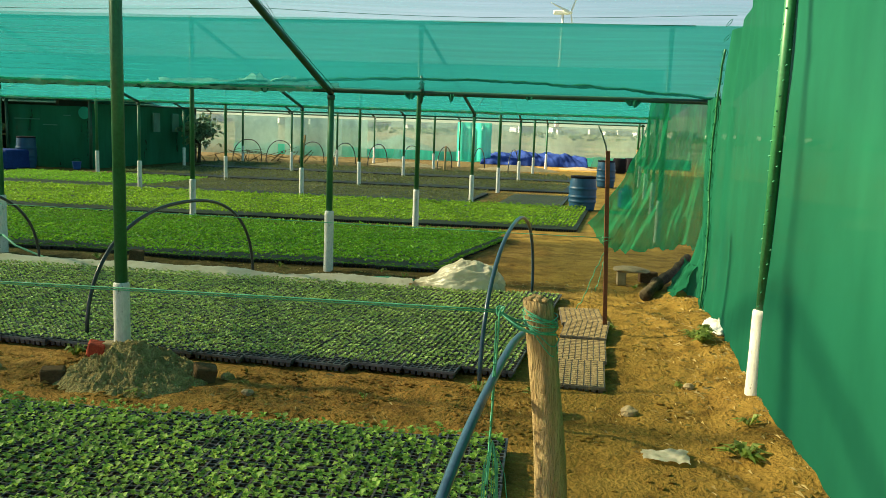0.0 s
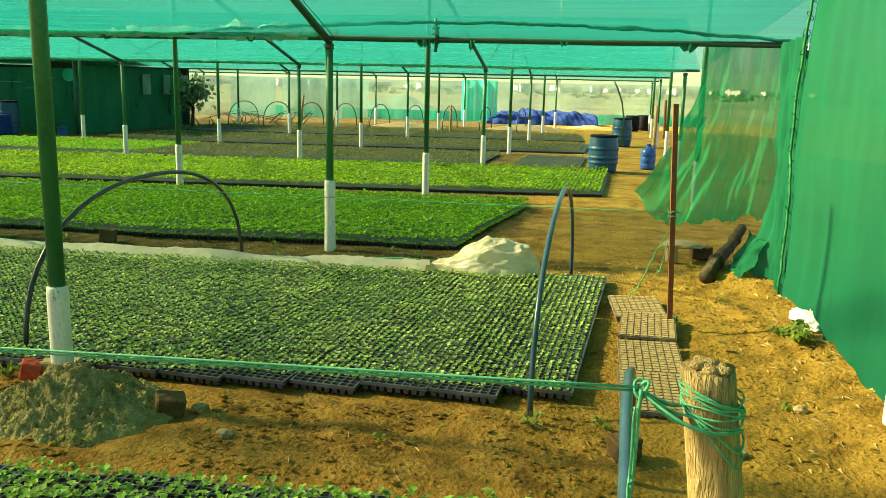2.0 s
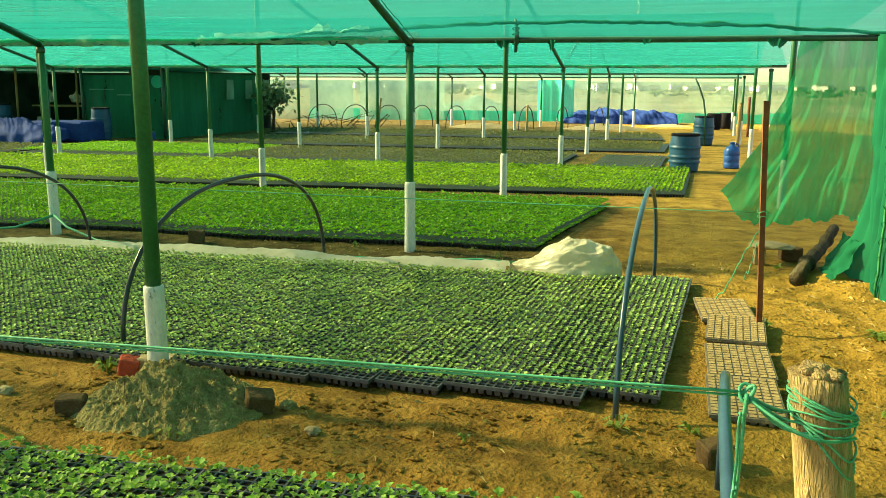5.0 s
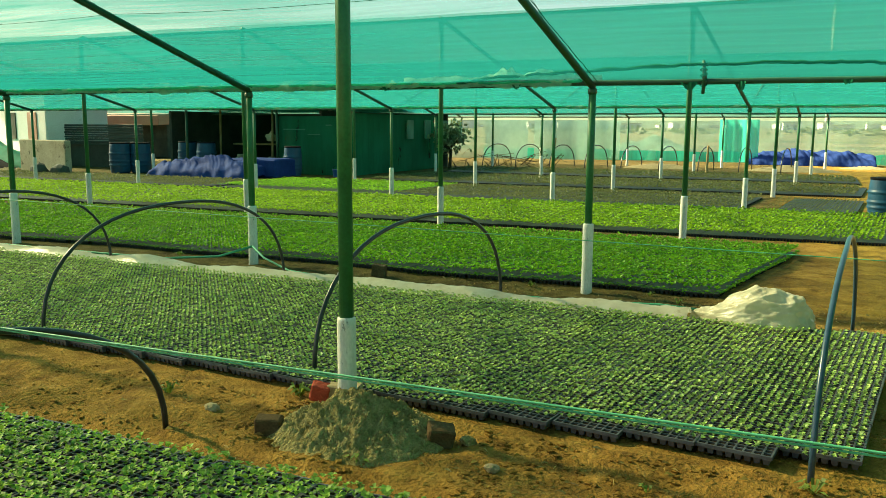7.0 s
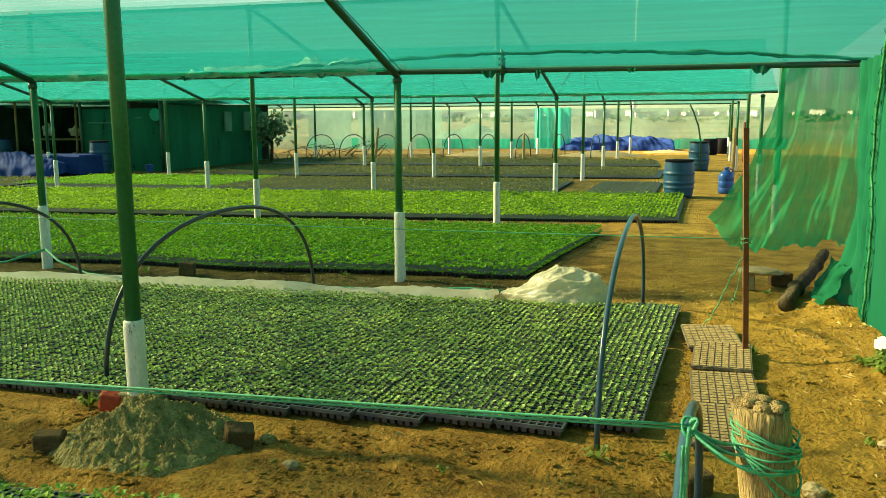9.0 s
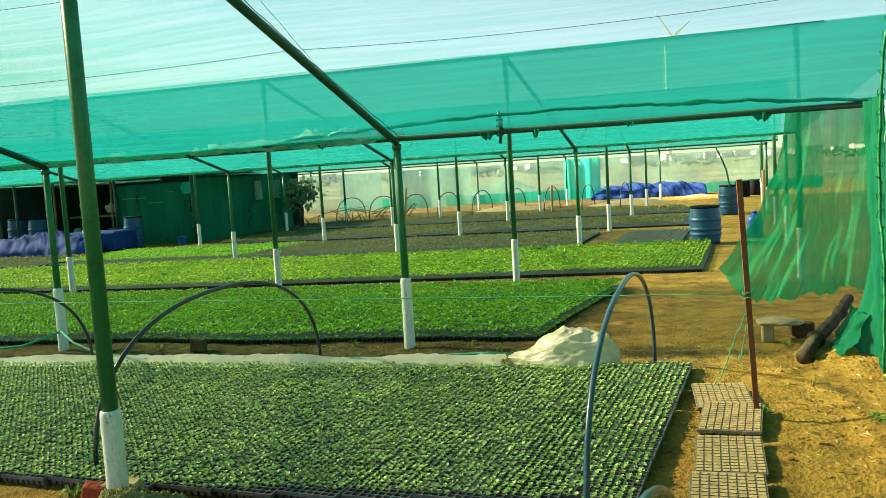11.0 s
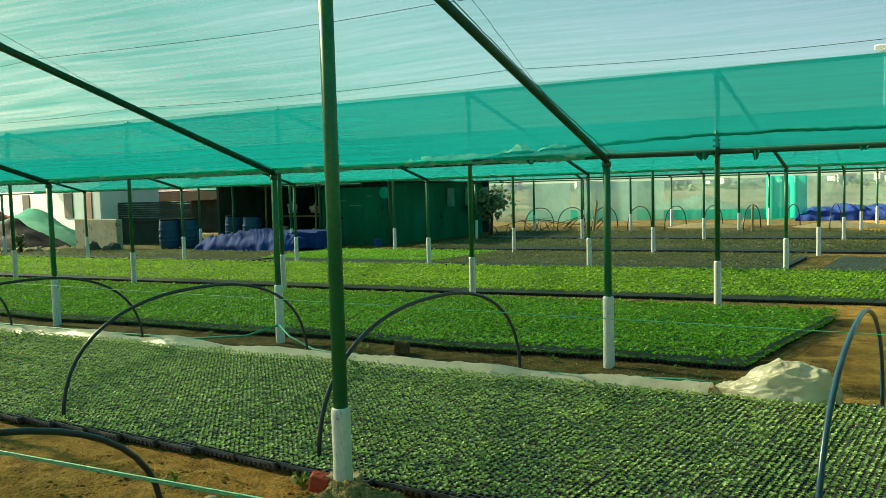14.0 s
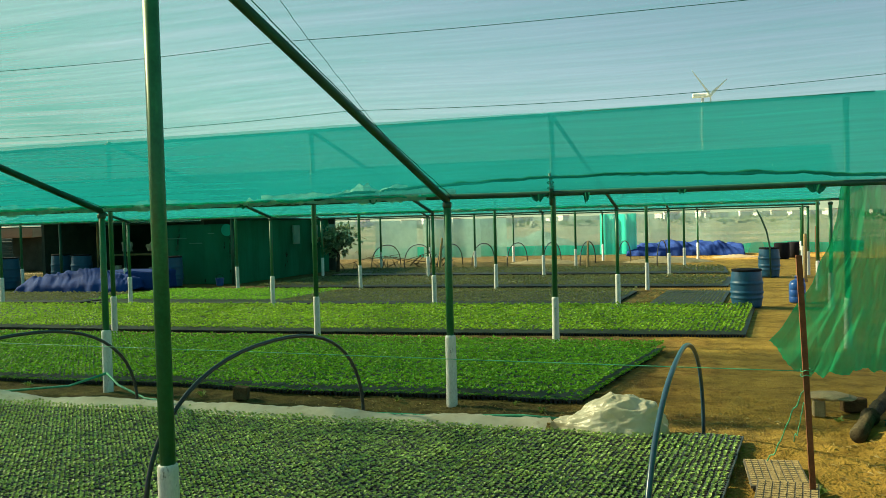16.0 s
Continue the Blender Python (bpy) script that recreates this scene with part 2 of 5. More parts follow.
WEST_NET = net_mat("shade_net_faded", (0.17, 0.5, 0.38), 0.72, 0.3, 0.5, (0.8, 0.8, 0.4))
BRIGHT_NET = net_mat("bright_net", (0.05, 0.7, 0.5), 0.9, 0.1, 0.6, (4.0, 4.0, 0.3))
SHED_NET = net_mat("shed_net", (0.02, 0.21, 0.115), 0.85, 0.2, 0.3, (2.0, 2.0, 0.4))
PIPE = worn("green_paint", (0.012, 0.11, 0.04), (0.03, 0.2, 0.08), 0.42, 5.0, 50.0, 0.1, dirt=(0.09, 0.075, 0.04), dirt_at=0.68, dist=0.003)
PIPE_DARK = worn("dark_green_paint", (0.012, 0.05, 0.03), (0.02, 0.1, 0.055), 0.4, 5.0, 50.0, 0.1, dirt=(0.03, 0.055, 0.04), dirt_at=0.68, dist=0.003)
SLEEVE = worn("white_sleeve", (0.6, 0.6, 0.54), (0.78, 0.78, 0.72), 0.55, 7.0, 40.0, 0.25, dirt=(0.07, 0.085, 0.06), dirt_at=0.61, dist=0.006, stretch=(2.2, 2.2, 0.8))
HOSE = worn("black_hose", (0.012, 0.016, 0.02), (0.03, 0.04, 0.045), 0.3, 8.0, 60.0, 0.05, dist=0.003, spec=0.5)
BLUE_HOSE = worn("dark_blue_hose", (0.02, 0.05, 0.09), (0.04, 0.1, 0.16), 0.28, 8.0, 60.0, 0.05, dist=0.003, spec=0.5)
# dust and the sky's reflection on the black trays, mixed into one grey-blue
TRAY = worn("dusty_tray_plastic", (0.04, 0.043, 0.055), (0.11, 0.115, 0.135), 0.42, 12.0, 90.0, 0.1, dist=0.003)
TRAY_BLACK = worn("black_tray_plastic", (0.018, 0.02, 0.022), (0.045, 0.05, 0.055), 0.5, 12.0, 90.0, 0.1, dist=0.003)
TRAY_OLD = worn("weathered_tray", (0.08, 0.07, 0.055), (0.2, 0.17, 0.125), 0.7, 9.0, 70.0, 0.2, dirt=(0.36, 0.26, 0.13), dirt_at=0.56, dist=0.004)
PEAT = worn("growing_mix", (0.014, 0.011, 0.007), (0.045, 0.033, 0.02), 0.95, 30.0, 200.0, 0.6, dist=0.006, spec=0.1)
PEAT_DRY = worn("dry_growing_mix", (0.22, 0.155, 0.075), (0.5, 0.38, 0.2), 0.95, 30.0, 200.0, 0.6, dist=0.006, spec=0.1)
LEAF_NEAR = leaf_mat("leaf_young", (0.05, 0.16, 0.03), (0.15, 0.36, 0.065), (0.4, 0.6, 0.13), 0.35)
LEAF_DARK = leaf_mat("leaf_dark", (0.1, 0.21, 0.06), (0.25, 0.42, 0.12), (0.5, 0.68, 0.25), 0.25)
LEAF_BRIGHT = leaf_mat("leaf_bright", (0.03, 0.16, 0.014), (0.1, 0.36, 0.03), (0.32, 0.62, 0.055), 0.35)
LEAF_LIME = leaf_mat("leaf_lime", (0.03, 0.1, 0.008), (0.12, 0.31, 0.025), (0.35, 0.56, 0.055), 0.4)
LEAF_GREY = leaf_mat("leaf_grey", (0.05, 0.075, 0.035), (0.125, 0.155, 0.07), (0.24, 0.26, 0.11), 0.25)
WEED = leaf_mat("weed_leaf", (0.07, 0.14, 0.025), (0.14, 0.23, 0.045), (0.27, 0.35, 0.08), 0.35)
STRAW = leaf_mat("dry_grass", (0.2, 0.14, 0.05), (0.34, 0.25, 0.09), (0.45, 0.36, 0.15), 0.2)
WOOD = worn("weathered_wood", (0.3, 0.2, 0.085), (0.58, 0.44, 0.22), 0.85, 9.0, 60.0, 1.0, dirt=(0.16, 0.1, 0.045), dirt_at=0.6, dist=0.02, stretch=(3.2, 3.2, 0.35), spec=0.15)
WOOD_DARK = worn("dark_bark", (0.04, 0.035, 0.024), (0.14, 0.115, 0.072), 0.9, 8.0, 50.0, 1.0, dist=0.035, stretch=(2.0, 0.5, 2.0), spec=0.1)
ROPE = worn("green_rope", (0.025, 0.26, 0.14), (0.1, 0.45, 0.27), 0.5, 40.0, 200.0, 0.5, dist=0.003, stretch=(0.4, 1, 1))
RUST = worn("rusted_iron", (0.11, 0.035, 0.015), (0.25, 0.085, 0.035), 0.75, 9.0, 70.0, 0.4, dist=0.004)
SHEET = plastic_mat("milky_plastic", (0.62, 0.6, 0.43), (0.8, 0.79, 0.64))
SACK = worn("white_sack", (0.68, 0.67, 0.6), (0.85, 0.84, 0.78), 0.7, 7.0, 120.0, 0.4, dirt=(0.4, 0.3, 0.16), dirt_at=0.64, dist=0.006)
BRICK = worn("brown_brick", (0.07, 0.045, 0.022), (0.17, 0.11, 0.055), 0.9, 10.0, 80.0, 0.6, dirt=(0.12, 0.1, 0.055), dirt_at=0.6, dist=0.008, spec=0.1)
RED = worn("red_brick", (0.28, 0.045, 0.03), (0.45, 0.1, 0.06), 0.9, 14.0, 90.0, 0.6, dist=0.008, spec=0.1)
STONE = worn("pale_stone", (0.26, 0.2, 0.11), (0.42, 0.34, 0.2), 0.9, 10.0, 80.0, 0.5, dist=0.008, spec=0.15)
BARREL = worn("blue_barrel_plastic", (0.006, 0.056, 0.115), (0.012, 0.088, 0.175), 0.45, 5.0, 50.0, 0.15, spec=0.35, dirt=(0.1, 0.11, 0.11), dirt_at=0.74, dist=0.004)
JUG = worn("blue_jug_plastic", (0.01, 0.06, 0.28), (0.03, 0.13, 0.42), 0.3, 5.0, 50.0, 0.1, dist=0.003)
TARP = worn("blue_tarpaulin", (0.007, 0.026, 0.13), (0.018, 0.06, 0.25), 0.8, 2.5, 30.0, 0.3, spec=0.12, dirt=(0.035, 0.085, 0.25), dirt_at=0.62, dist=0.02)
CONCRETE = worn("grey_concrete", (0.3, 0.27, 0.19), (0.5, 0.46, 0.34), 0.92, 1.6, 25.0, 0.5, dirt=(0.14, 0.13, 0.09), dirt_at=0.58, dist=0.015, spec=0.15)
PLASTER = worn("white_plaster", (0.7, 0.68, 0.62), (0.85, 0.84, 0.8), 0.9, 1.0, 20.0, 0.2, dirt=(0.5, 0.45, 0.36), dirt_at=0.66, dist=0.01)
TIN = worn("corrugated_tin", (0.02, 0.036, 0.03), (0.055, 0.08, 0.07), 0.6, 1.5, 20.0, 0.2, metal=0.1, dirt=(0.12, 0.07, 0.04), dirt_at=0.62)
PINK = worn("pink_roof_tin", (0.42, 0.19, 0.13), (0.55, 0.28, 0.2), 0.7, 1.5, 20.0, 0.2)
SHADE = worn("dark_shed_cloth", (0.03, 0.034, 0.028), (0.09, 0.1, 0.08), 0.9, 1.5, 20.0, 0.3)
CRATE = worn("black_film", (0.006, 0.006, 0.008), (0.016, 0.016, 0.02), 0.85, 5.0, 60.0, 0.2, spec=0.1)
RED_EARTH = worn("red_earth", (0.16, 0.05, 0.03), (0.3, 0.12, 0.075), 0.95, 2.5, 25.0, 0.8, dist=0.05, spec=0.1)
TURBINE = worn("turbine_white", (0.72, 0.73, 0.73), (0.8, 0.81, 0.81), 0.5, 0.2, 2.0, 0.0)
FOLIAGE = leaf_mat("far_foliage", (0.03, 0.07, 0.025), (0.06, 0.12, 0.035), (0.11, 0.17, 0.05), 0.25)
LEAF_TREE = leaf_mat("dusty_leaf", (0.02, 0.05, 0.02), (0.07, 0.14, 0.06), (0.34, 0.45, 0.28), 0.25)
HILL = worn("hazy_hill", (0.14, 0.21, 0.16), (0.2, 0.27, 0.2), 0.95, 0.01, 0.1, 0.0)

# ---- mesh helpers ----
rng = np.random.default_rng(7)


class Build:
    """Collects vertices and faces of one mesh."""

    def __init__(self):
        self.v, self.f = [], []

    def add(self, verts, faces):
        k = len(self.v)
        self.v += [tuple(p) for p in verts]
        self.f += [tuple(i + k for i in q) for q in faces]
        return self

    def box(self, c, s, bevel=0.0, m=None):
        """A box with chamfered edges round c, of the size s."""
        hx, hy, hz = (d / 2 for d in s)
        b = min(bevel, hx * 0.9, hy * 0.9, hz * 0.9)
        bm = bmesh.new()
        bmesh.ops.create_cube(bm, size=1.0)
        bmesh.ops.scale(bm, vec=(2 * hx, 2 * hy, 2 * hz), verts=bm.verts)
        if b > 0:
            bmesh.ops.bevel(bm, geom=bm.edges[:], offset=b, segments=1, affect="EDGES")
        if m is not None:
            bm.transform(m)
        bmesh.ops.translate(bm, vec=c, verts=bm.verts)
        bm.verts.index_update()
        self.add([p.co[:] for p in bm.verts], [[p.index for p in q.verts] for q in bm.faces])
        bm.free()
        return self

    def tube(self, pts, r, seg=8, cap=True):
        """A round tube through the points; r is one radius or one for each point."""
        pts = [Vector(p) for p in pts]
        rs = [r] * len(pts) if isinstance(r, (int, float)) else r
        up, rings = None, []
        for i, p in enumerate(pts):
            d = (pts[min(i + 1, len(pts) - 1)] - pts[max(i - 1, 0)]).normalized()
            if up is None:
                up = d.orthogonal().normalized()
            up = (up - d * up.dot(d)).normalized()
            side = d.cross(up)
            rings += [p + rs[i] * (math.cos(2 * math.pi * k / seg) * up + math.sin(2 * math.pi * k / seg) * side) for k in range(seg)]
        faces = [(i * seg + k, i * seg + (k + 1) % seg, (i + 1) * seg + (k + 1) % seg, (i + 1) * seg + k) for i in range(len(pts) - 1) for k in range(seg)]
        if cap:
            faces += [tuple(range(seg))[::-1], tuple(range((len(pts) - 1) * seg, len(pts) * seg))]
        return self.add(rings, faces)

    def lathe(self, profile, seg=24, c=(0, 0, 0)):
        """A turned body: profile is a list of (radius, height)."""
        vs = [(c[0] + r * math.cos(2 * math.pi * k / seg), c[1] + r * math.sin(2 * math.pi * k / seg), c[2] + z) for r, z in profile for k in range(seg)]
        n = len(profile)
        fs = [(i * seg + k, i * seg + (k + 1) % seg, (i + 1) * seg + (k + 1) % seg, (i + 1) * seg + k) for i in range(n - 1) for k in range(seg)]
        fs += [tuple(range(seg))[::-1], tuple(range((n - 1) * seg, n * seg))]
        return self.add(vs, fs)

    def sheet(self, fn, nu, nv):
        """A cloth: fn(u, v) gives a place for u and v from 0 to 1."""
        vs = [fn(i / nu, j / nv) for j in range(nv + 1) for i in range(nu + 1)]
        w = nu + 1
        return self.add(vs, [(j * w + i, j * w + i + 1, (j + 1) * w + i + 1, (j + 1) * w + i) for j in range(nv) for i in range(nu)])

    def lump(self, c, s, rough=0.25, sub=3, freq=1.6, flat=True):
        """An uneven stone, clod or heap."""
        bm = bmesh.new()
        bmesh.ops.create_icosphere(bm, subdivisions=sub, radius=1.0)
        off = Vector((c[0] * 3.1, c[1] * 2.3, 5.0))
        for p in bm.verts:
            k = 1 + rough * noise.noise(p.co * freq + off) + 0.4 * rough * noise.noise(p.co * freq * 3 + off)
            q = p.co * k
            if flat and q.z < -0.45:
                q.z = -0.45
            p.co = (c[0] + q.x * s[0], c[1] + q.y * s[1], c[2] + q.z * s[2])
        bm.verts.index_update()
        self.add([p.co[:] for p in bm.verts], [[p.index for p in q.verts] for q in bm.faces])
        bm.free()
        return self

    def done(self, name, material, parent=None, label="", smooth=False):
        me = bpy.data.meshes.new(name)
        me.from_pydata(self.v, [], self.f)
        me.materials.append(material)
        if smooth:
            me.polygons.foreach_set("use_smooth", [True] * len(me.polygons))
        me.update()
        ob = new(name, me)
        if parent:
            ob.parent = parent
        if label:
            ob["label"] = label
        return ob


def thing(name, m, label, category, group="", kind=""):
    ob = new(name)
    ob.empty_display_size = 0.2
    ob.matrix_world = m
    return tagged(ob, label, category, group, kind)


def smoothstep(a, b, x):
    t = min(1, max(0, (x - a) / (b - a)))
    return t * t * (3 - 2 * t)


def skew(x0, y):
    """The post lines run slightly off the row lines."""
    return x0 + 0.085 * (y - 9.14)


# ---- ground ----
LOW = -0.09


def fall(y):
    """The ground falls away a little beyond the first eave."""
    return LOW * smoothstep(9.6, 13.2, y)


def ground_z(x, y):
    beds = max(smoothstep(5.2, 5.45, y) * (1 - smoothstep(8.2, 8.5, y)) * (1 - smoothstep(-0.1, 0.15, x)),
               smoothstep(9.3, 9.5, y) * (1 - smoothstep(-0.9, -0.5, x)),
               (1 - smoothstep(4.1, 4.3, y)) * (1 - smoothstep(-0.2, 0.05, x)), smoothstep(14, 14.3, y))
    far = smoothstep(9, 20, abs(x) + max(0, y - 10))
    p = Vector((x, y, 0))
    n = 0.022 * noise.noise(p * 2.2) + 0.016 * noise.noise(p * 6.1) + 0.010 * noise.noise(p * 14.0)
    aisle = smoothstep(4.15, 4.5, y) * (1 - smoothstep(5.1, 5.4, y)) * (1 - smoothstep(-0.4, 0.3, x))
    n += aisle * (0.03 + 0.035 * noise.noise(p * 3.1) + 0.012 * noise.noise(p * 21.0))
    berm = smoothstep(0.95, 1.5, x) * (1 - smoothstep(8.4, 9.6, y))
    n += berm * (0.10 + 0.05 * noise.noise(p * 3.0))
    return n * (1 - 0.92 * beds) * (1 - 0.6 * far) - 0.012 + fall(y)


def spread(lo, hi, step, ends):
    core = np.arange(lo, hi + 1e-6, step)
    left, right, d = [], [], step
    while True:
        d *= 1.35
        left.append((left[-1] if left else lo) - d)
        right.append((right[-1] if right else hi) + d)
        if d > ends:
            return np.array(left[::-1] + list(core) + right)


gx, gy = spread(-8.0, 2.6, 0.045, 900), spread(2.6, 10.4, 0.045, 900)
gb = Build()
gb.add([(x, y, ground_z(x, y) if abs(x) < 60 and abs(y) < 80 else -0.012 + fall(y)) for y in gy for x in gx],
       [(j * len(gx) + i, j * len(gx) + i + 1, (j + 1) * len(gx) + i + 1, (j + 1) * len(gx) + i) for j in range(len(gy) - 1) for i in range(len(gx) - 1)])
tagged(gb.done("ground", SOIL, smooth=True), "dry ochre earth floor of a plant nursery, trodden and crumbly", "ground", kind="structure")

# ---- the shade house: posts, beams, rafters ----
RIDGE_1, EAVE_1, RIDGE_2, EAVE_2, RIDGE_3, EAVE_3, RIDGE_4, EAVE_4 = 5.15, 9.14, 13.9, 18.85, 23.3, 28.4, 33.2, 38.2
EAVE_Z, RIDGE_Z = 1.98, 3.34
LEFT = -34.0


def post(h, label, r=0.036, sleeve=0.68):
    ob = thing("support_post", Matrix(), label, "post", "posts of the shade house")
    Build().tube([(0, 0, sleeve - 0.04), (0, 0, h)], r, 14).done("pipe", PIPE, ob, smooth=True)
    b = Build()
    prof = [(0.056, -0.1), (0.056, 0.02), (0.052, 0.3), (0.053, sleeve - 0.03), (0.05, sleeve), (r + 0.002, sleeve + 0.006)]
    b.lathe(prof, 18)
    b.done("sleeve", SLEEVE, ob, "white concrete-filled sleeve, stained near the ground", smooth=True)
    Build().lathe([(r + 0.006, h - 0.05), (r + 0.01, h - 0.03), (r + 0.01, h), (0.02, h + 0.012)], 12).done("cap", PIPE_DARK, ob, smooth=True)
    return ob


ridge_post = post(RIDGE_Z, "tall green painted pipe post with a white sleeved foot", 0.04, 0.57)
ridge_post.matrix_world = pose(-2.69, 5.02, 0.02)
eave_post = post(EAVE_Z, "green painted pipe post with a white sleeved foot")
eave_post.matrix_world = pose(-2.4, EAVE_1, 0)
# the first ridge row
for x, y in ((-6.93, 5.26), (-11.1, 5.2), (-15.2, 5.2), (-19.3, 5.2)):
    copy_thing(ridge_post, pose(x, y, 0, 0, 0, 40 * x))
for c in range(1, 7):
    copy_thing(eave_post, pose(-2.4 - 4.0 * c, EAVE_1 + 0.1 * noise.noise((c * 3.3, EAVE_1, 0)), 0, 0, 0, 37 * c))
ridge_low = post(RIDGE_Z - LOW, "tall green painted pipe post with a white sleeved foot", 0.04, 0.69)
eave_low = post(EAVE_Z - LOW, "green painted pipe post with a white sleeved foot", sleeve=0.7)
standing = set()
for y, proto, x0, n in ((RIDGE_2, ridge_low, -2.15, 7), (EAVE_2, eave_low, -1.65, 7), (RIDGE_3, ridge_low, -1.3, 6), (EAVE_3, eave_low, -0.9, 4), (RIDGE_4, ridge_low, -0.5, 4), (EAVE_4, eave_low, 0.0, 4)):
    for c in range(-1, n):
        m = pose(x0 - 4.0 * c + (0.05 if c < 0 else 0), y + 0.1 * noise.noise((c * 3.3, y, 0)), LOW, 0, 0, 37 * c)
        if proto.name in standing:
            copy_thing(proto, m)
        else:
            proto.matrix_world = m
            standing.add(proto.name)
# right end of the first eave
copy_thing(eave_post, pose(1.93, EAVE_1, 0))


def beam(name, a, b, r, label, material=PIPE_DARK, wob=0.012, n=40):
    a, b = Vector(a), Vector(b)
    pts = [a.lerp(b, i / n) + Vector((0, 0, wob * noise.noise((i * 0.9, a.y, 2)))) for i in range(n + 1)]
    return tagged(Build().tube(pts, r, 8).done(name, material, smooth=True), label, "beam", "beams of the shade house")


for y in (EAVE_1, EAVE_2, EAVE_3, EAVE_4):
    beam("eave_beam", (LEFT, y, EAVE_Z + 0.02), (skew(1.85, y), y, EAVE_Z + 0.055), 0.027, "long dark green pipe along the eave, on the posts")
for y in (RIDGE_1, RIDGE_2, RIDGE_3, RIDGE_4):
    beam("ridge_beam", (LEFT, y + 0.02, RIDGE_Z + (-0.14 if y == RIDGE_2 else 0.02)), (skew(1.85, y), y, RIDGE_Z + 0.05), 0.027, "long dark green pipe along the ridge, on tall posts")


def rafter(xe, ye, xr, yr):
    b = Build().tube([(xe, ye, EAVE_Z + 0.02), (xr, yr, RIDGE_Z + 0.02)], 0.034, 10)
    tagged(b.done("rafter", PIPE_DARK, smooth=True), "sloping dark green pipe rafter from eave to ridge", "rafter", "rafters of the shade house")


for c in range(6):
    rafter(-2.4 - 4.0 * c, EAVE_1, -2.72 - 4.1 * c, RIDGE_1)
    rafter(-2.72 - 4.1 * c, 1.0, -2.72 - 4.1 * c, RIDGE_1)
    rafter(-1.65 - 4.0 * c, EAVE_2, -2.15 - 4.0 * c, RIDGE_2)
    rafter(-1.65 - 4.0 * c, EAVE_2, -1.3 - 4.0 * c, RIDGE_3)
    if c < 5:
        rafter(-0.9 - 4.0 * c, EAVE_3, -1.3 - 4.0 * c, RIDGE_3)
        rafter(-0.9 - 4.0 * c, EAVE_3, -0.5 - 4.0 * c, RIDGE_4)
        rafter(0.0 - 4.0 * c, EAVE_4, -0.5 - 4.0 * c, RIDGE_4)

# ---- roof nets ----


def slope(name, y0, z0, y1, z1, material, label, nu=150, nv=16, right=(1.85, 1.85), sag=0.05, dip=0.0):
    def fn(u, v):
        y = y0 + (y1 - y0) * v
        x = LEFT + (skew(right[0] + (right[1] - right[0]) * v, y) - LEFT) * u
        z = z0 + (z1 - z0) * v + 0.075 - dip * v * (skew(right[1], y) - x)
        z += -sag * math.sin(math.pi * v) * (0.5 + abs(math.sin(math.pi * (x - skew(1.6, y)) / 4.0)))
        z += 0.012 * noise.noise((x * 0.9, y * 2.5, y0)) + 0.006 * noise.noise((x * 2.6, y * 6, y0))
        return x, y, z
    b = Build().sheet(fn, nu, nv)
    return tagged(b.done(name, material, smooth=True), label, "shade net", "roof nets", "structure")


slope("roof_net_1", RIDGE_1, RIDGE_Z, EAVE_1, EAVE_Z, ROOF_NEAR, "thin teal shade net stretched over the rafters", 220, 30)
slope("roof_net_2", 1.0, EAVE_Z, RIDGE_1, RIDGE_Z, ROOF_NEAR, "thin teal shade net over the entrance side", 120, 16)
slope("roof_net_3", EAVE_1 + 0.02, EAVE_Z, RIDGE_2, RIDGE_Z, ROOF_NEXT, "double teal shade net on the second roof", right=(1.95, 3.4), dip=0.0045)
slope("roof_net_4", RIDGE_2, RIDGE_Z, EAVE_2, EAVE_Z, ROOF_FAR, "double teal shade net on the second roof", right=(3.4, 1.85))
slope("roof_net_5", EAVE_2 + 0.02, EAVE_Z, RIDGE_3, RIDGE_Z, ROOF_FAR, "double teal shade net on the third roof")
slope("roof_net_6", RIDGE_3, RIDGE_Z, EAVE_3, EAVE_Z, ROOF_FAR, "double teal shade net on the third roof")
slope("roof_net_7", EAVE_3 + 0.02, EAVE_Z, RIDGE_4, RIDGE_Z, ROOF_FAR, "double teal shade net on the last roof")
slope("roof_net_8", RIDGE_4, RIDGE_Z, EAVE_4, EAVE_Z, ROOF_FAR, "double teal shade net on the last roof")


def hem(y, x0, x1, seed, lift, material=BRIGHT_NET):
    """The bunched edge of the net where it is laced to the eave."""
    n = int((x1 - x0) / 0.05)
    pts, rs = [], []
    for i in range(n + 1):
        x = x0 + (x1 - x0) * i / n
        pts.append((x, y - 0.03 + 0.02 * noise.noise((x * 5, seed, 0)), EAVE_Z + 0.075 + lift(x) + 0.022 * noise.noise((x * 3.1, seed, 3)) + 0.012 * noise.noise((x * 13, seed, 1))))
        rs.append(0.014 + 0.018 * abs(noise.noise((x * 4.2, seed, 7))))
    ob = Build().tube(pts, rs, 6).done("net_hem", material, smooth=True)
    return tagged(ob, "bunched pale green edge of the roof net laced to the eave", "net edge", "net edges")


hem(EAVE_1, -24.0, -2.5, 3.0, lambda x: 0.0)
hem(EAVE_1, -3.8, 1.8, 9.0, lambda x: 0.13 * math.sin(math.pi * (x + 3.8) / 5.6) ** 0.8 if -3.8 < x < 1.8 else 0.0, WALL_NET)


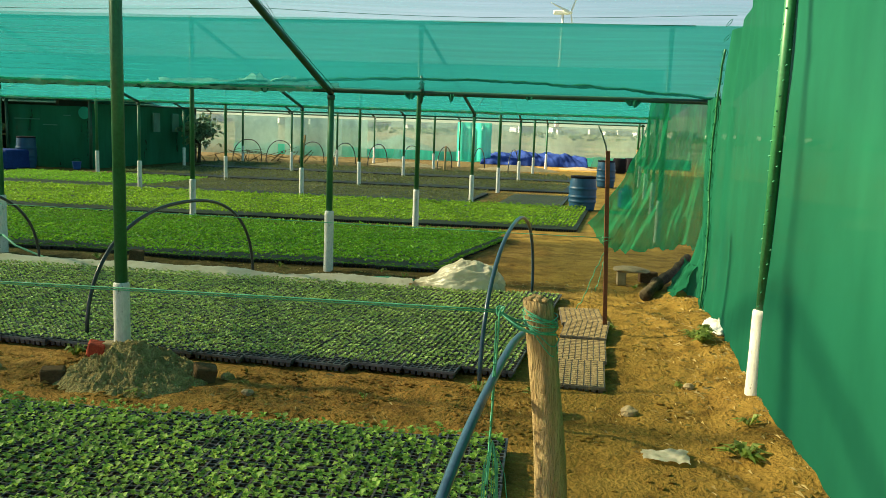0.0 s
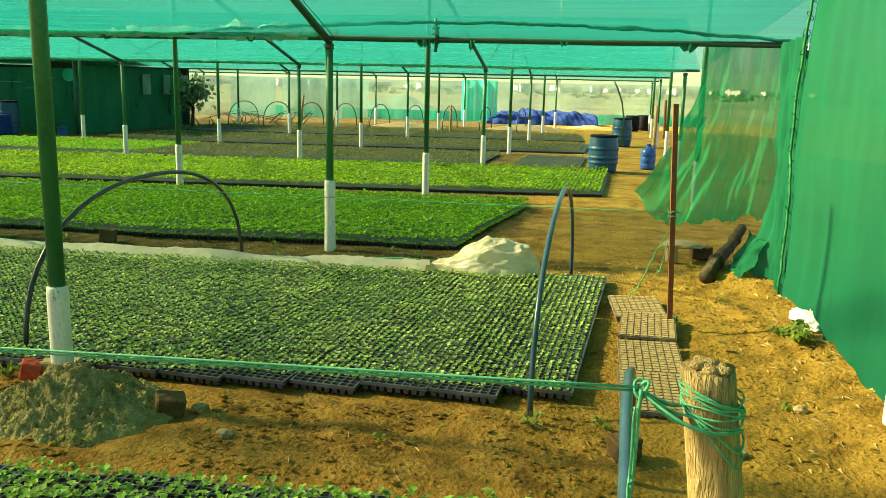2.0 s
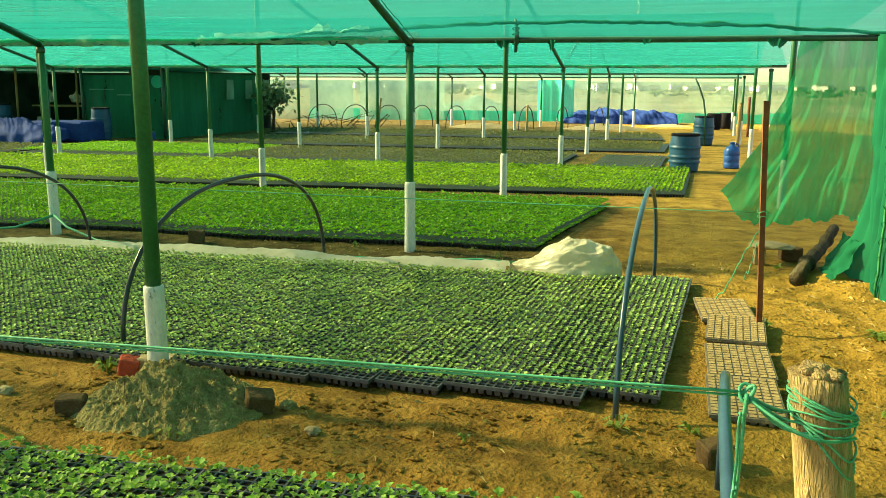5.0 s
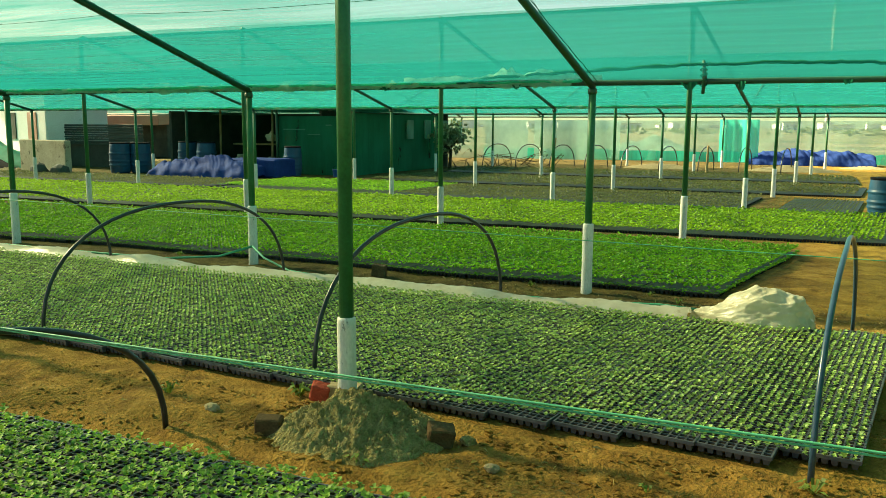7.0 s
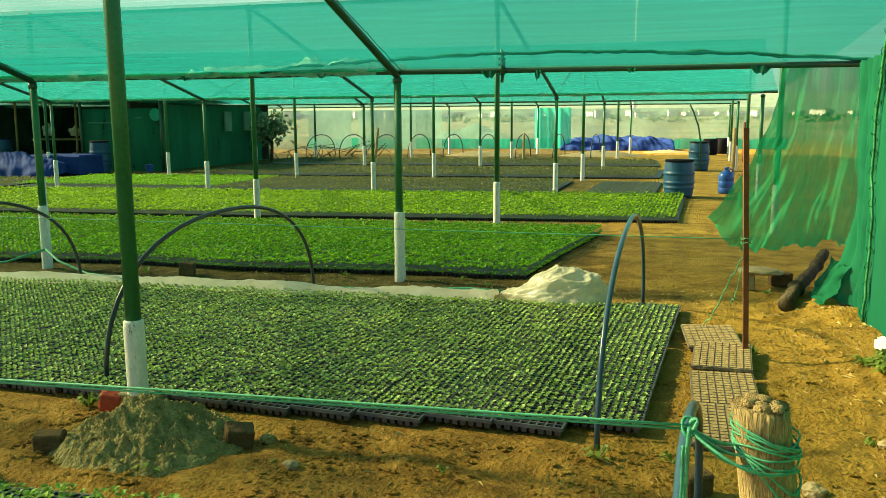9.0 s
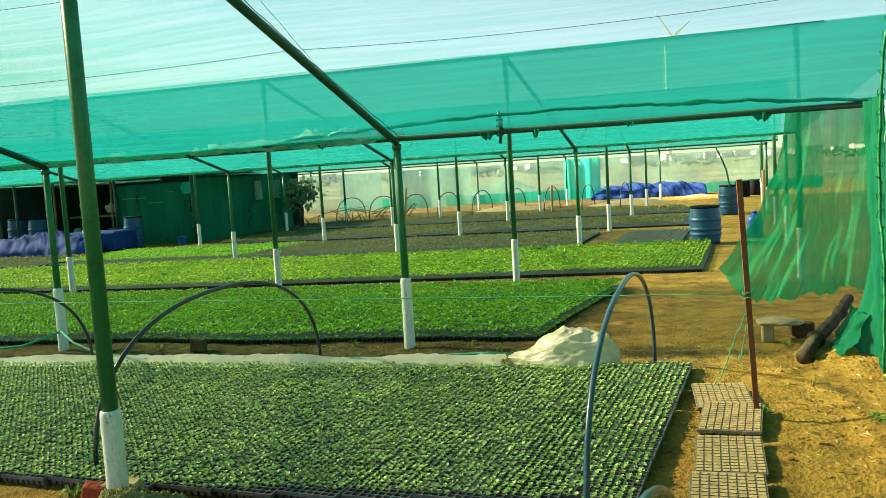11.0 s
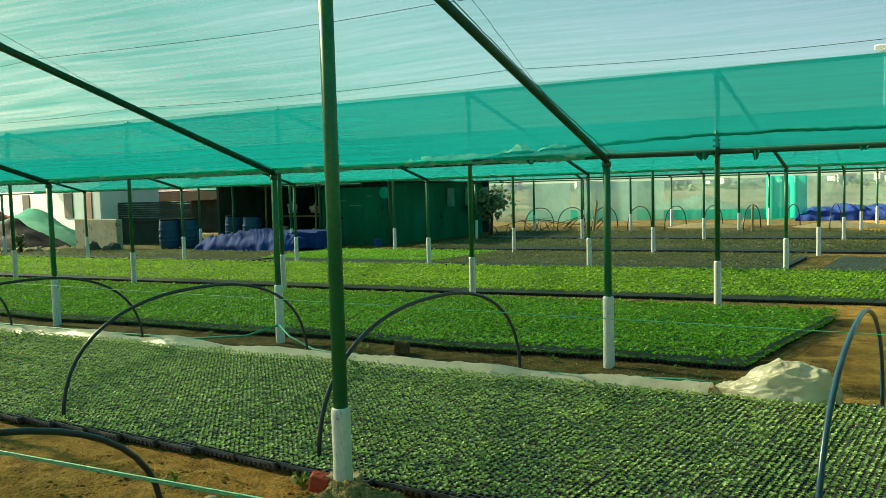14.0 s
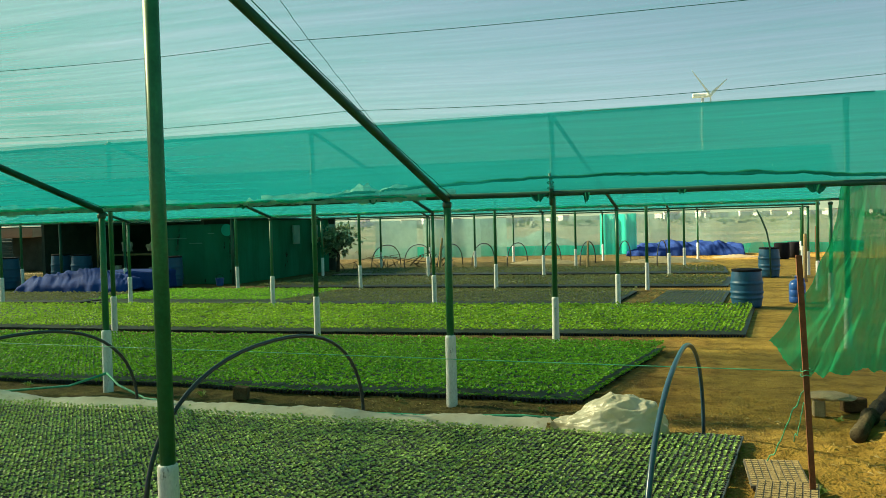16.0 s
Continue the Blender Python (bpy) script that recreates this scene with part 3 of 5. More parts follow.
def fringe(name, y, z, x0, x1, seed, tall, label):
    """Ragged flaps of net standing along a pipe."""
    n = int((x1 - x0) / 0.045)

    def fn(u, v):
        x = x0 + (x1 - x0) * u
        k = abs(noise.noise((x * 2.3, seed, 0))) + 0.9 * abs(noise.noise((x * 12.0, seed, 4)))
        return x, y - 0.035 - 0.03 * v * noise.noise((x * 6, seed, 2)), z + (v - 0.35) * tall * (0.25 + 1.3 * k) + 0.012 * noise.noise((x * 1.3, seed, 6))
    return tagged(Build().sheet(fn, n, 3).done(name, HEM), label, "net edge", "net edges")


fringe("net_fringe", EAVE_1, EAVE_Z + 0.05, -24.0, -2.6, 4.0, 0.115, "pale ragged net edge standing along the eave pipe")
fringe("net_fringe", EAVE_1, EAVE_Z + 0.1, -4.4, -2.3, 8.0, 0.12, "pale torn net bunched over the eave pipe")
fringe("net_fringe", EAVE_2, EAVE_Z + 0.04, -24.0, 2.2, 5.5, 0.06, "pale ragged net edge standing along the second eave pipe")
fringe("net_fringe", RIDGE_1, RIDGE_Z + 0.05, -20.0, 1.6, 7.5, 0.1, "pale twisted net edge laced along the ridge pipe")
tie = thing("net_tie", pose(-1.38, EAVE_1 - 0.03, EAVE_Z), "dark tied bundle of net on the eave pipe", "net tie")
Build().tube([(0, 0, -0.06), (0.01, 0, 0.1), (-0.005, 0, 0.24)], [0.014, 0.022, 0.012], 8).done("bundle", PIPE_DARK, tie, smooth=True)
for k in range(5):
    Build().tube([(0.03 * math.cos(a), 0.03 * math.sin(a), 0.02 + 0.045 * k + 0.01 * math.sin(a + k)) for a in (2 * math.pi * i / 12 for i in range(13))], 0.005, 5).done("wrap", WALL_NET, tie)
# seams sewn along the first net, and lacing wires down it
for v, s in ((0.28, 1), (0.52, 2)):
    pts = []
    for i in range(161):
        x = -26.0 + 27.5 * i / 160
        y = RIDGE_1 + (EAVE_1 - RIDGE_1) * (v + 0.03 * noise.noise((x * 0.25, s, 0)))
        z = RIDGE_Z + (EAVE_Z - RIDGE_Z) * (y - RIDGE_1) / (EAVE_1 - RIDGE_1) + 0.02 - 0.05 * math.sin(math.pi * v) * (0.5 + abs(math.sin(math.pi * (x - skew(1.6, y)) / 4.0)))
        pts.append((x, y, z + 0.03))
    tagged(Build().tube(pts, 0.002, 5).done("net_seam", WALL_NET), "dark sewn seam running along the roof net", "seam", "net seams")
# lacing cords down the net beside the rafters
for c in range(5):
    for off, wd in ((0.33, 0.0018), (0.09, 0.0035)):
        a, e = Vector((-2.72 - 4.1 * c + off, RIDGE_1, RIDGE_Z + 0.05)), Vector((-2.4 - 4.0 * c + (0.06 if off < 0.2 else -0.1), EAVE_1, EAVE_Z + 0.05))
        pts = [a.lerp(e, i / 40) + Vector((0.012 * noise.noise((i * 0.7, c, off)), 0, -0.05 * math.sin(math.pi * i / 40))) for i in range(41)]
        tagged(Build().tube(pts, wd, 5).done("net_seam", WALL_NET), "thin dark cord lacing the roof net beside a rafter", "seam", "net seams")
hem(EAVE_2, -24.0, 2.4, 5.0, lambda x: -0.01)
for x, w, d, s in ((-4.6, 0.12, 0.05, 1), (-3.15, 0.1, 0.06, 2), (-1.5, 0.16, 0.09, 3), (-1.05, 0.07, 0.12, 4), (-0.2, 0.12, 0.05, 5), (0.9, 0.2, 0.1, 6)):
    def rag(u, v, x=x, w=w, d=d, s=s):
        return (x + (u - 0.5) * w * (1 - 0.5 * v), EAVE_1 - 0.035 - 0.02 * math.sin(6 * u + s), EAVE_Z + 0.05 - d * v * (0.6 + 0.8 * abs(noise.noise((u * 4, s, 0)))))
    tagged(Build().sheet(rag, 6, 4).done("net_scrap", WALL_NET), "torn scrap of dark green net hanging from the eave", "net scrap", "net scraps")

# ---- net wall beside the path ----


def wall_x(y, z):
    return 1.43 + 0.045 * (y - 5.3) + 0.02 * math.sin(2.1 * y) + 0.03 * math.sin(1.2 * z + y) * smoothstep(0.0, 0.8, z)


def gable_z(y):
    return RIDGE_Z - (RIDGE_Z - EAVE_Z) * abs(y - RIDGE_1) / 4.0 + 0.25


def edge_y(z):
    """The ragged end of the wall leans and bellies."""
    return 7.84 - 0.3 * max(0.0, z - 1.4) ** 1.5 + 0.05 * noise.noise((z * 3.0, 1, 1)) + 0.03 * noise.noise((z * 9, 4, 1))


def net_wall(u, v):
    y = -5.0 + 13.8 * u
    top = gable_z(min(8.2, max(1.0, y)))
    z = 0.06 + (top - 0.06) * v
    end = smoothstep(5.5, 8.8, y)
    y2 = y + end * (edge_y(z) - 8.8)
    x = wall_x(min(y2, 8.0), z) + end * 0.018 * math.sin(13 * y) + 0.015 * noise.noise((y * 1.5, z * 1.5, 0))
    return x, y2, z


wall = Build().sheet(net_wall, 200, 30).done("wall_net_east", WALL_NET, smooth=True)
tagged(wall, "tall green shade net wall with a ragged end edge", "net wall", kind="structure")

wall_post = post(RIDGE_Z, "green pipe post of the net wall, wrapped with net, white foot", 0.034, 0.55)
wall_post.matrix_world = pose(1.4, 5.28, 0.06)
b = Build()
pts = [(0.04 * math.cos(2.2 * i), 0.04 * math.sin(2.2 * i), 0.1 + i * 0.03) for i in range(96)]
b.tube(pts, 0.004, 4)
b.done("lacing", ROPE, wall_post)


def torn_edge(u, v):
    """Loose folds that run on from the wall's end to the eave post; their foot flares out."""
    z = 0.07 + (EAVE_Z + 0.05 - 0.07) * v
    y = edge_y(z) + (8.85 - edge_y(z)) * u
    flare = -0.2 * smoothstep(0.45, 0.95, u) * (1 - smoothstep(0.0, 0.7, z))
    fold = 0.03 * math.sin(26 * u + 1.5 * z) + 0.03 * noise.noise((z * 2.5, u * 7, 2)) + 0.012 * noise.noise((z * 7, u * 16, 2))
    return wall_x(7.8, z) + 0.14 * u + flare + fold, y, z + 0.03 * noise.noise((u * 9, 3, 3)) * (1 - v)


lace = thing("laced_edge", pose(0, 0, 0), "green net end laced to a dark pole with cord", "net edge")
pts = [(wall_x(8, z) - 0.015, edge_y(z), z) for z in (0.08 + 0.06 * i for i in range(40))]
Build().tube(pts, 0.01, 8).done("edge_roll", PIPE, lace, smooth=True)
for i in range(22):
    z = 0.15 + 0.118 * i
    c = Vector((wall_x(8, z) - 0.015, edge_y(z), z))
    w = [c + Vector((0.024 * math.cos(a), 0.024 * math.sin(a), 0.03 * math.sin(a + i))) for a in (2 * math.pi * q / 10 for q in range(11))]
    Build().tube(w, 0.0025, 5).done("lacing", WALL_NET, lace)
tagged(Build().sheet(torn_edge, 60, 40).done("gathered_net", WALL_NET, smooth=True), "gathered dark folds of net at the end of the net wall", "net folds")


def spill(u, v):
    x = 1.55 - 0.2 * v + 0.06 * noise.noise((u * 5, v * 3, 0))
    y = 8.45 + 0.5 * u + 0.05 * noise.noise((u * 7, v * 5, 4))
    return x, y, 0.32 * (1 - v) ** 1.5 + 0.05 + 0.05 * abs(noise.noise((u * 6, v * 6, 1)))


tagged(Build().sheet(spill, 24, 14).done("net_spill", WALL_NET, smooth=True), "heap of loose green net lying at the wall's foot", "net heap")


def curtain(u, v):
    """Hangs from the first eave; its inner edge sweeps out to a low corner."""
    top = EAVE_Z + 0.06
    bottom = 0.42 + 0.16 * abs(u - 0.42) + 0.08 * noise.noise((u * 6, 3, 0)) + 0.06 * noise.noise((u * 17, 3, 0)) + 0.03 * noise.noise((u * 45, 3, 0)) + 0.22 * (1 - smoothstep(0.0, 0.16, u))
    z = top + (bottom - top) * v
    left = 1.1 - 0.12 * v - 0.5 * v ** 2.2 + 0.02 * noise.noise((v * 7, 1, 2))
    x = left + (1.84 - left) * u
    fold = 0.014 * math.sin(31 * u + 2.5 * v + 3 * noise.noise((u * 3, v * 4, 9))) + 0.025 * math.sin(11 * u - 3 * v + 2 * noise.noise((u * 2, v * 3, 7))) + 0.06 * noise.noise((u * 13, v * 4.0, 1)) + 0.02 * noise.noise((u * 30, v * 7, 2))
    y = EAVE_1 + 0.02 + fold * (0.2 + 0.8 * v) - 0.25 * v * v * (1 - u) + 0.03 * noise.noise((u * 5, v * 5, 3))
    return x, y, z


tagged(Build().sheet(curtain, 130, 60).done("torn_curtain", CURTAIN_NET, smooth=True), "torn translucent green net curtain hanging from the eave", "net curtain")

# ---- seed trays ----
TW, TL, CX, CY = 0.368, 0.56, 8, 13


def tray_meshes(depth):
    """The plastic tray with its cells and cups, and the plugs of growing mix."""
    b, s = Build(), Build()
    px, py, rim = (TW - 0.012) / CX, (TL - 0.012) / CY, 0.0045
    for i in range(CX):
        for j in range(CY):
            x0, y0 = -TW / 2 + 0.006 + i * px, -TL / 2 + 0.006 + j * py
            o = [(x0, y0), (x0 + px, y0), (x0 + px, y0 + py), (x0, y0 + py)]
            n = [(x0 + rim, y0 + rim), (x0 + px - rim, y0 + rim), (x0 + px - rim, y0 + py - rim), (x0 + rim, y0 + py - rim)]
            vs = [(*p, 0.05) for p in o] + [(*p, 0.05) for p in n] + [(*p, 0.05 - depth) for p in n]
            b.add(vs, [(k, (k + 1) % 4, 4 + (k + 1) % 4, 4 + k) for k in range(4)] + [(4 + k, 4 + (k + 1) % 4, 8 + (k + 1) % 4, 8 + k) for k in range(4)])
            s.add([(*p, 0.0505 - depth) for p in n], [(0, 1, 2, 3)])
            if i in (0, CX - 1) or j in (0, CY - 1):
                cx, cy = x0 + px / 2, y0 + py / 2
                lo = [(cx + a * px * 0.28, cy + c * py * 0.28, 0.0) for a, c in ((-1, -1), (1, -1), (1, 1), (-1, 1))]
                hi = [(cx + a * px * 0.46, cy + c * py * 0.46, 0.046) for a, c in ((-1, -1), (1, -1), (1, 1), (-1, 1))]
                b.add(lo + hi, [(k, (k + 1) % 4, 4 + (k + 1) % 4, 4 + k) for k in range(4)] + [(3, 2, 1, 0)])
    hx, hy = TW / 2, TL / 2
    q = [(-hx, -hy), (hx, -hy), (hx, hy), (-hx, hy)]
    p = [(-hx + 0.006, -hy + 0.006), (hx - 0.006, -hy + 0.006), (hx - 0.006, hy - 0.006), (-hx + 0.006, hy - 0.006)]
    b.add([(*c, 0.05) for c in q] + [(*c, 0.05) for c in p] + [(c[0] * 1.006, c[1] * 1.006, 0.032) for c in q],
          [(k, (k + 1) % 4, 4 + (k + 1) % 4, 4 + k) for k in range(4)] + [(8 + k, 8 + (k + 1) % 4, (k + 1) % 4, k) for k in range(4)])
    return b, s


def tray_proto(plastic, mix, label, group, depth=0.008):
    b, s = tray_meshes(depth)
    ob = tagged(b.done("seed_tray", plastic), label, "seed tray", group)
    s.done("growing_mix", mix, ob, "plugs of growing mix in the cells")
    return ob


tray = tray_proto(TRAY, PEAT, "black plastic cell tray full of seedlings, on the earth", "seedling trays")
old_tray = tray_proto(TRAY_OLD, PEAT_DRY, "weathered cell tray with dried-out plugs, on the path", "dried-out trays", -0.004)


def bed_drift(x):
    """The bed's front edge wanders."""
    return 0.05 * noise.noise((x * 0.55, 2, 0)) + 0.13 * smoothstep(-2.6, -4.5, x) + 0.05 * smoothstep(-0.75, -0.2, x)


BED0 = (-0.10, 4.2, 30, 4)
BED1 = (-0.12, 8.18, 36, 5)
first = True
for (xr, yf, nx, ny) in (BED0, BED1):
    for i in range(nx):
        x = xr - TW / 2 - 0.004 - i * (TW + 0.006)
        for j in range(ny):
            d = bed_drift(x) * (1.0 if yf > 5 else 0.3)
            y = yf - TL / 2 - j * (TL + 0.005) + d + 0.008 * rng.standard_normal()
            if yf > 5 and i == 0:
                y += 0.06
            xs = x + 0.13 * (y - 5.45) if yf > 5 else x
            m = pose(xs, y, 0.002 + 0.006 * rng.random(), 0.5 * rng.standard_normal(), 0.5 * rng.standard_normal(), 0.7 * rng.standard_normal() - (7.4 if yf > 5 else 0))
            if first:
                tray.matrix_world, first = m, False
            else:
                copy_thing(tray, m)
old_tray.matrix_world = pose(0.31, 5.6, -0.012, 2, 0, -3)
for x, y, z, a in ((0.36, 6.2, -0.01, -3), (0.42, 6.85, 0.004, -7), (0.4, 7.36, -0.004, 2)):
    copy_thing(old_tray, pose(x, y, z, 1.5, -1, a))


# ---- seedlings ----


def seedlings(name, px, py, pz, material, label, leaves=5, size=0.02, height=0.04, rich=True, spread_angle=35.0, lean=(0.0, 0.0), wide=0.38, even=False):
    """Many small plants: each a few folded leaves round a short stem."""
    n = len(px)
    az = rng.random((n, 1)) * 2 * math.pi + np.arange(leaves)[None] * 2.4 + 0.35 * rng.standard_normal((n, leaves))
    el = np.radians(spread_angle + 16 * rng.standard_normal((n, leaves)))
    ln = size * (0.75 + 0.5 * rng.random((n, leaves)))
    vigour = (0.86 + 0.24 * rng.random((n, 1))) if even else (0.7 + 0.5 * rng.random((n, 1)))
    ln = ln * vigour
    hh = vigour * height * (0.55 + 0.5 * rng.random((n, 1))) * (0.7 + 0.4 * rng.random((n, leaves)))
    dx, dy = np.cos(az), np.sin(az)
    ce, se = np.cos(el), np.sin(el)
    sx, sy = px[:, None] + lean[0] * hh, py[:, None] + lean[1] * hh
    base = np.stack([sx + 0 * dx, sy + 0 * dx, pz[:, None] + hh], -1)
    out = np.stack([dx * ce, dy * ce, se], -1) * ln[..., None]
    side = np.stack([-dy, dx, 0 * dx], -1) * (wide * ln)[..., None]
    up = np.stack([-dx * se, -dy * se, ce], -1) * (0.16 * ln)[..., None]
    tip = base + out - up * 1.3
    if rich:
        vs = np.stack([base, base + out * 0.5 + side + up, base + out * 0.55, base + out * 0.5 - side + up, tip], -2)
        tri = np.array([(0, 1, 2), (0, 2, 3), (2, 1, 4), (3, 2, 4)])
    else:
        vs = np.stack([base, base + out * 0.5 + side + up * 0.6, tip, base + out * 0.5 - side + up * 0.6], -2)
        tri = np.array([(0, 1, 2), (0, 2, 3)])
    k = vs.shape[-2]
    vs = vs.reshape(-1, 3)
    count = n * leaves
    fs = (tri[None] + (np.arange(count) * k)[:, None, None]).reshape(-1, 3)
    me = bpy.data.meshes.new(name)
    me.vertices.add(len(vs))
    me.vertices.foreach_set("co", vs.astype(np.float32).ravel())
    me.loops.add(fs.size)
    me.loops.foreach_set("vertex_index", fs.astype(np.int32).ravel())
    me.polygons.add(len(fs))
    me.polygons.foreach_set("loop_start", np.arange(0, fs.size, 3, dtype=np.int32))
    me.update(calc_edges=True)
    me.validate()
    me.materials.append(material)
    return tagged(new(name, me), label, "seedlings", kind="stuff")


def lattice(x0, x1, y0, y1, pitch, jitter=0.2, gaps=0.03):
    xs, ys = np.meshgrid(np.arange(x0, x1, pitch), np.arange(y0, y1, pitch))
    xs, ys = xs.ravel(), ys.ravel()
    xs = xs + pitch * jitter * rng.standard_normal(len(xs))
    ys = ys + pitch * jitter * rng.standard_normal(len(ys))
    keep = rng.random(len(xs)) > gaps
    return xs[keep], ys[keep]


def askew(x):
    """The fourth bed's front runs nearer to the third towards its far end."""
    return 0.05 * np.clip(x + 2.0, -6.0, 3.0)


def fall_of(ys):
    return np.array([fall(y) for y in ys])


def bed_wave(xs, ys):
    """The front rows of the third bed wander."""
    return (0.05 * np.sin(1.9 * xs) + 0.04 * np.sin(0.83 * xs + 1.0)) * np.clip((11.0 - ys) / 1.5, 0, 1)


xs, ys = lattice(-8.5, -0.13, 1.98, 4.19, 0.0435, 0.22)
seedlings("seedlings_front", xs, ys, np.full(len(xs), 0.045), LEAF_NEAR, "young green seedlings filling the trays of the front bed", 6, 0.026, 0.055, True, 34, (0.1, 0.1), 0.46)
xs, ys = lattice(-9.5, -0.14, 5.335, 8.16, 0.0435, 0.035, 0.012)
drift = np.array([bed_drift(x) for x in xs])
bare = np.array([0.012 + 0.03 * smoothstep(-2.6, -1.9, x) * (1 - smoothstep(-0.5, -0.3, x)) + 0.03 * noise.noise((x * 1.5, 3, 3)) for x in xs])
keep = ys - 5.335 > bare + 0.03 * rng.random(len(ys))
xs, ys, drift = xs[keep], ys[keep], drift[keep]
seedlings("seedlings_second", xs + 0.13 * (ys - 5.45), ys + drift, np.full(len(xs), 0.045), LEAF_DARK, "small dark green seedlings in rows, second bed", 6, 0.0215, 0.034, True, 44, (0, 0), 0.52, True)
xs, ys = lattice(-19.0, -9.5, 5.42, 8.2, 0.055, 0.2)
seedlings("seedlings_second_end", xs + 0.13 * (ys - 5.45), ys + 0.1, np.full(len(xs), 0.045), LEAF_DARK, "small dark green seedlings at the far end of the second bed", 5, 0.03, 0.03, False, 28)
xs, ys = lattice(-12.0, -1.2, 9.42, 13.5, 0.06, 0.05, 0.01)
seedlings("seedlings_third", xs + 0.16 * (ys - 9.4), ys + 0.02 + bed_wave(xs, ys), 0.05 + fall_of(ys), LEAF_BRIGHT, "dense bright green seedlings of the third bed", 6, 0.034, 0.07, False, 44, (0, 0), 0.52, True)
# stems and lower leaves hanging over the front and end of the third bed
xs = np.concatenate([np.arange(-16.0, -1.2, 0.022), np.full(180, -1.17)])
ys = np.concatenate([np.full(len(xs) - 180, 9.43), np.linspace(9.43, 13.4, 180)])
seedlings("seedlings_third_edge", xs + 0.16 * (ys - 9.4), ys + bed_wave(xs, ys), 0.02 + fall_of(ys), LEAF_BRIGHT, "lower leaves leaning over the edge of the third bed", 4, 0.03, 0.04, False, 15, (0, 0), 0.45)
xs, ys = lattice(-29.0, -12.0, 9.42, 13.5, 0.07, 0.3)
seedlings("seedlings_third_end", xs + 0.16 * (ys - 9.4), ys + 0.02 + bed_wave(xs, ys), 0.05 + fall_of(ys), LEAF_BRIGHT, "dense bright green seedlings at the far end of the third bed", 4, 0.045, 0.055, False, 40)
xs, ys = lattice(-14.0, 0.6, 14.72, 18.7, 0.072, 0.09)
seedlings("seedlings_fourth", xs + 0.1 * (ys - 14.7), ys + askew(xs), np.full(len(xs), 0.05), LEAF_LIME, "dense yellow-green seedlings of the fourth bed", 6, 0.041, 0.062, False, 42, (0, 0), 0.5)
xs, ys = lattice(-32.0, -14.0, 14.72, 18.7, 0.085, 0.3)
seedlings("seedlings_fourth_end", xs + 0.1 * (ys - 14.7), ys + askew(xs), np.full(len(xs), 0.05), LEAF_LIME, "dense yellow-green seedlings at the far end of the fourth bed", 4, 0.05, 0.055, False, 40)
xs, ys = lattice(-15.4, -9.8, 19.5, 22.6, 0.07, 0.3)
seedlings("seedlings_green_patch", xs + 0.09 * (ys - 19), ys, np.full(len(xs), 0.05), LEAF_BRIGHT, "bright green patch of seedlings beyond the fourth bed", 4, 0.045, 0.06, False, 40)
xs, ys = lattice(-9.8, -1.8, 19.3, 22.8, 0.08, 0.25)
seedlings("seedlings_fifth", xs + 0.09 * (ys - 19), ys, np.full(len(xs), 0.05), LEAF_GREY, "sparse greyish seedlings of the fifth bed", 4, 0.045, 0.04, False, 35)
xs, ys = lattice(-26.0, -15.4, 19.2, 21.6, 0.09, 0.25)
seedlings("seedlings_fifth_end", xs, ys, np.full(len(xs), 0.05), LEAF_GREY, "sparse greyish seedlings beside the shed", 4, 0.05, 0.04, False, 35)
xs, ys = lattice(-1.35, 0.35, 19.3, 22.5, 0.075, 0.05)
seedlings("seedlings_small_bed", xs + 0.09 * (ys - 19), ys, np.full(len(xs), 0.05), LEAF_GREY, "small seedlings in clear rows by the barrel", 4, 0.026, 0.03, False, 35)
xs, ys = lattice(-13.0, 0.6, 24.0, 27.6, 0.1, 0.25)
seedlings("seedlings_sixth", xs + 0.09 * (ys - 24), ys, np.full(len(xs), 0.05), LEAF_GREY, "sparse greyish seedlings of the sixth bed", 4, 0.055, 0.045, False, 35)
xs, ys = lattice(-13.0, 0.8, 29.2, 32.4, 0.11, 0.25)
seedlings("seedlings_seventh", xs, ys, np.full(len(xs), 0.05), LEAF_GREY, "sparse greyish seedlings of the last bed", 4, 0.055, 0.045, False, 35)


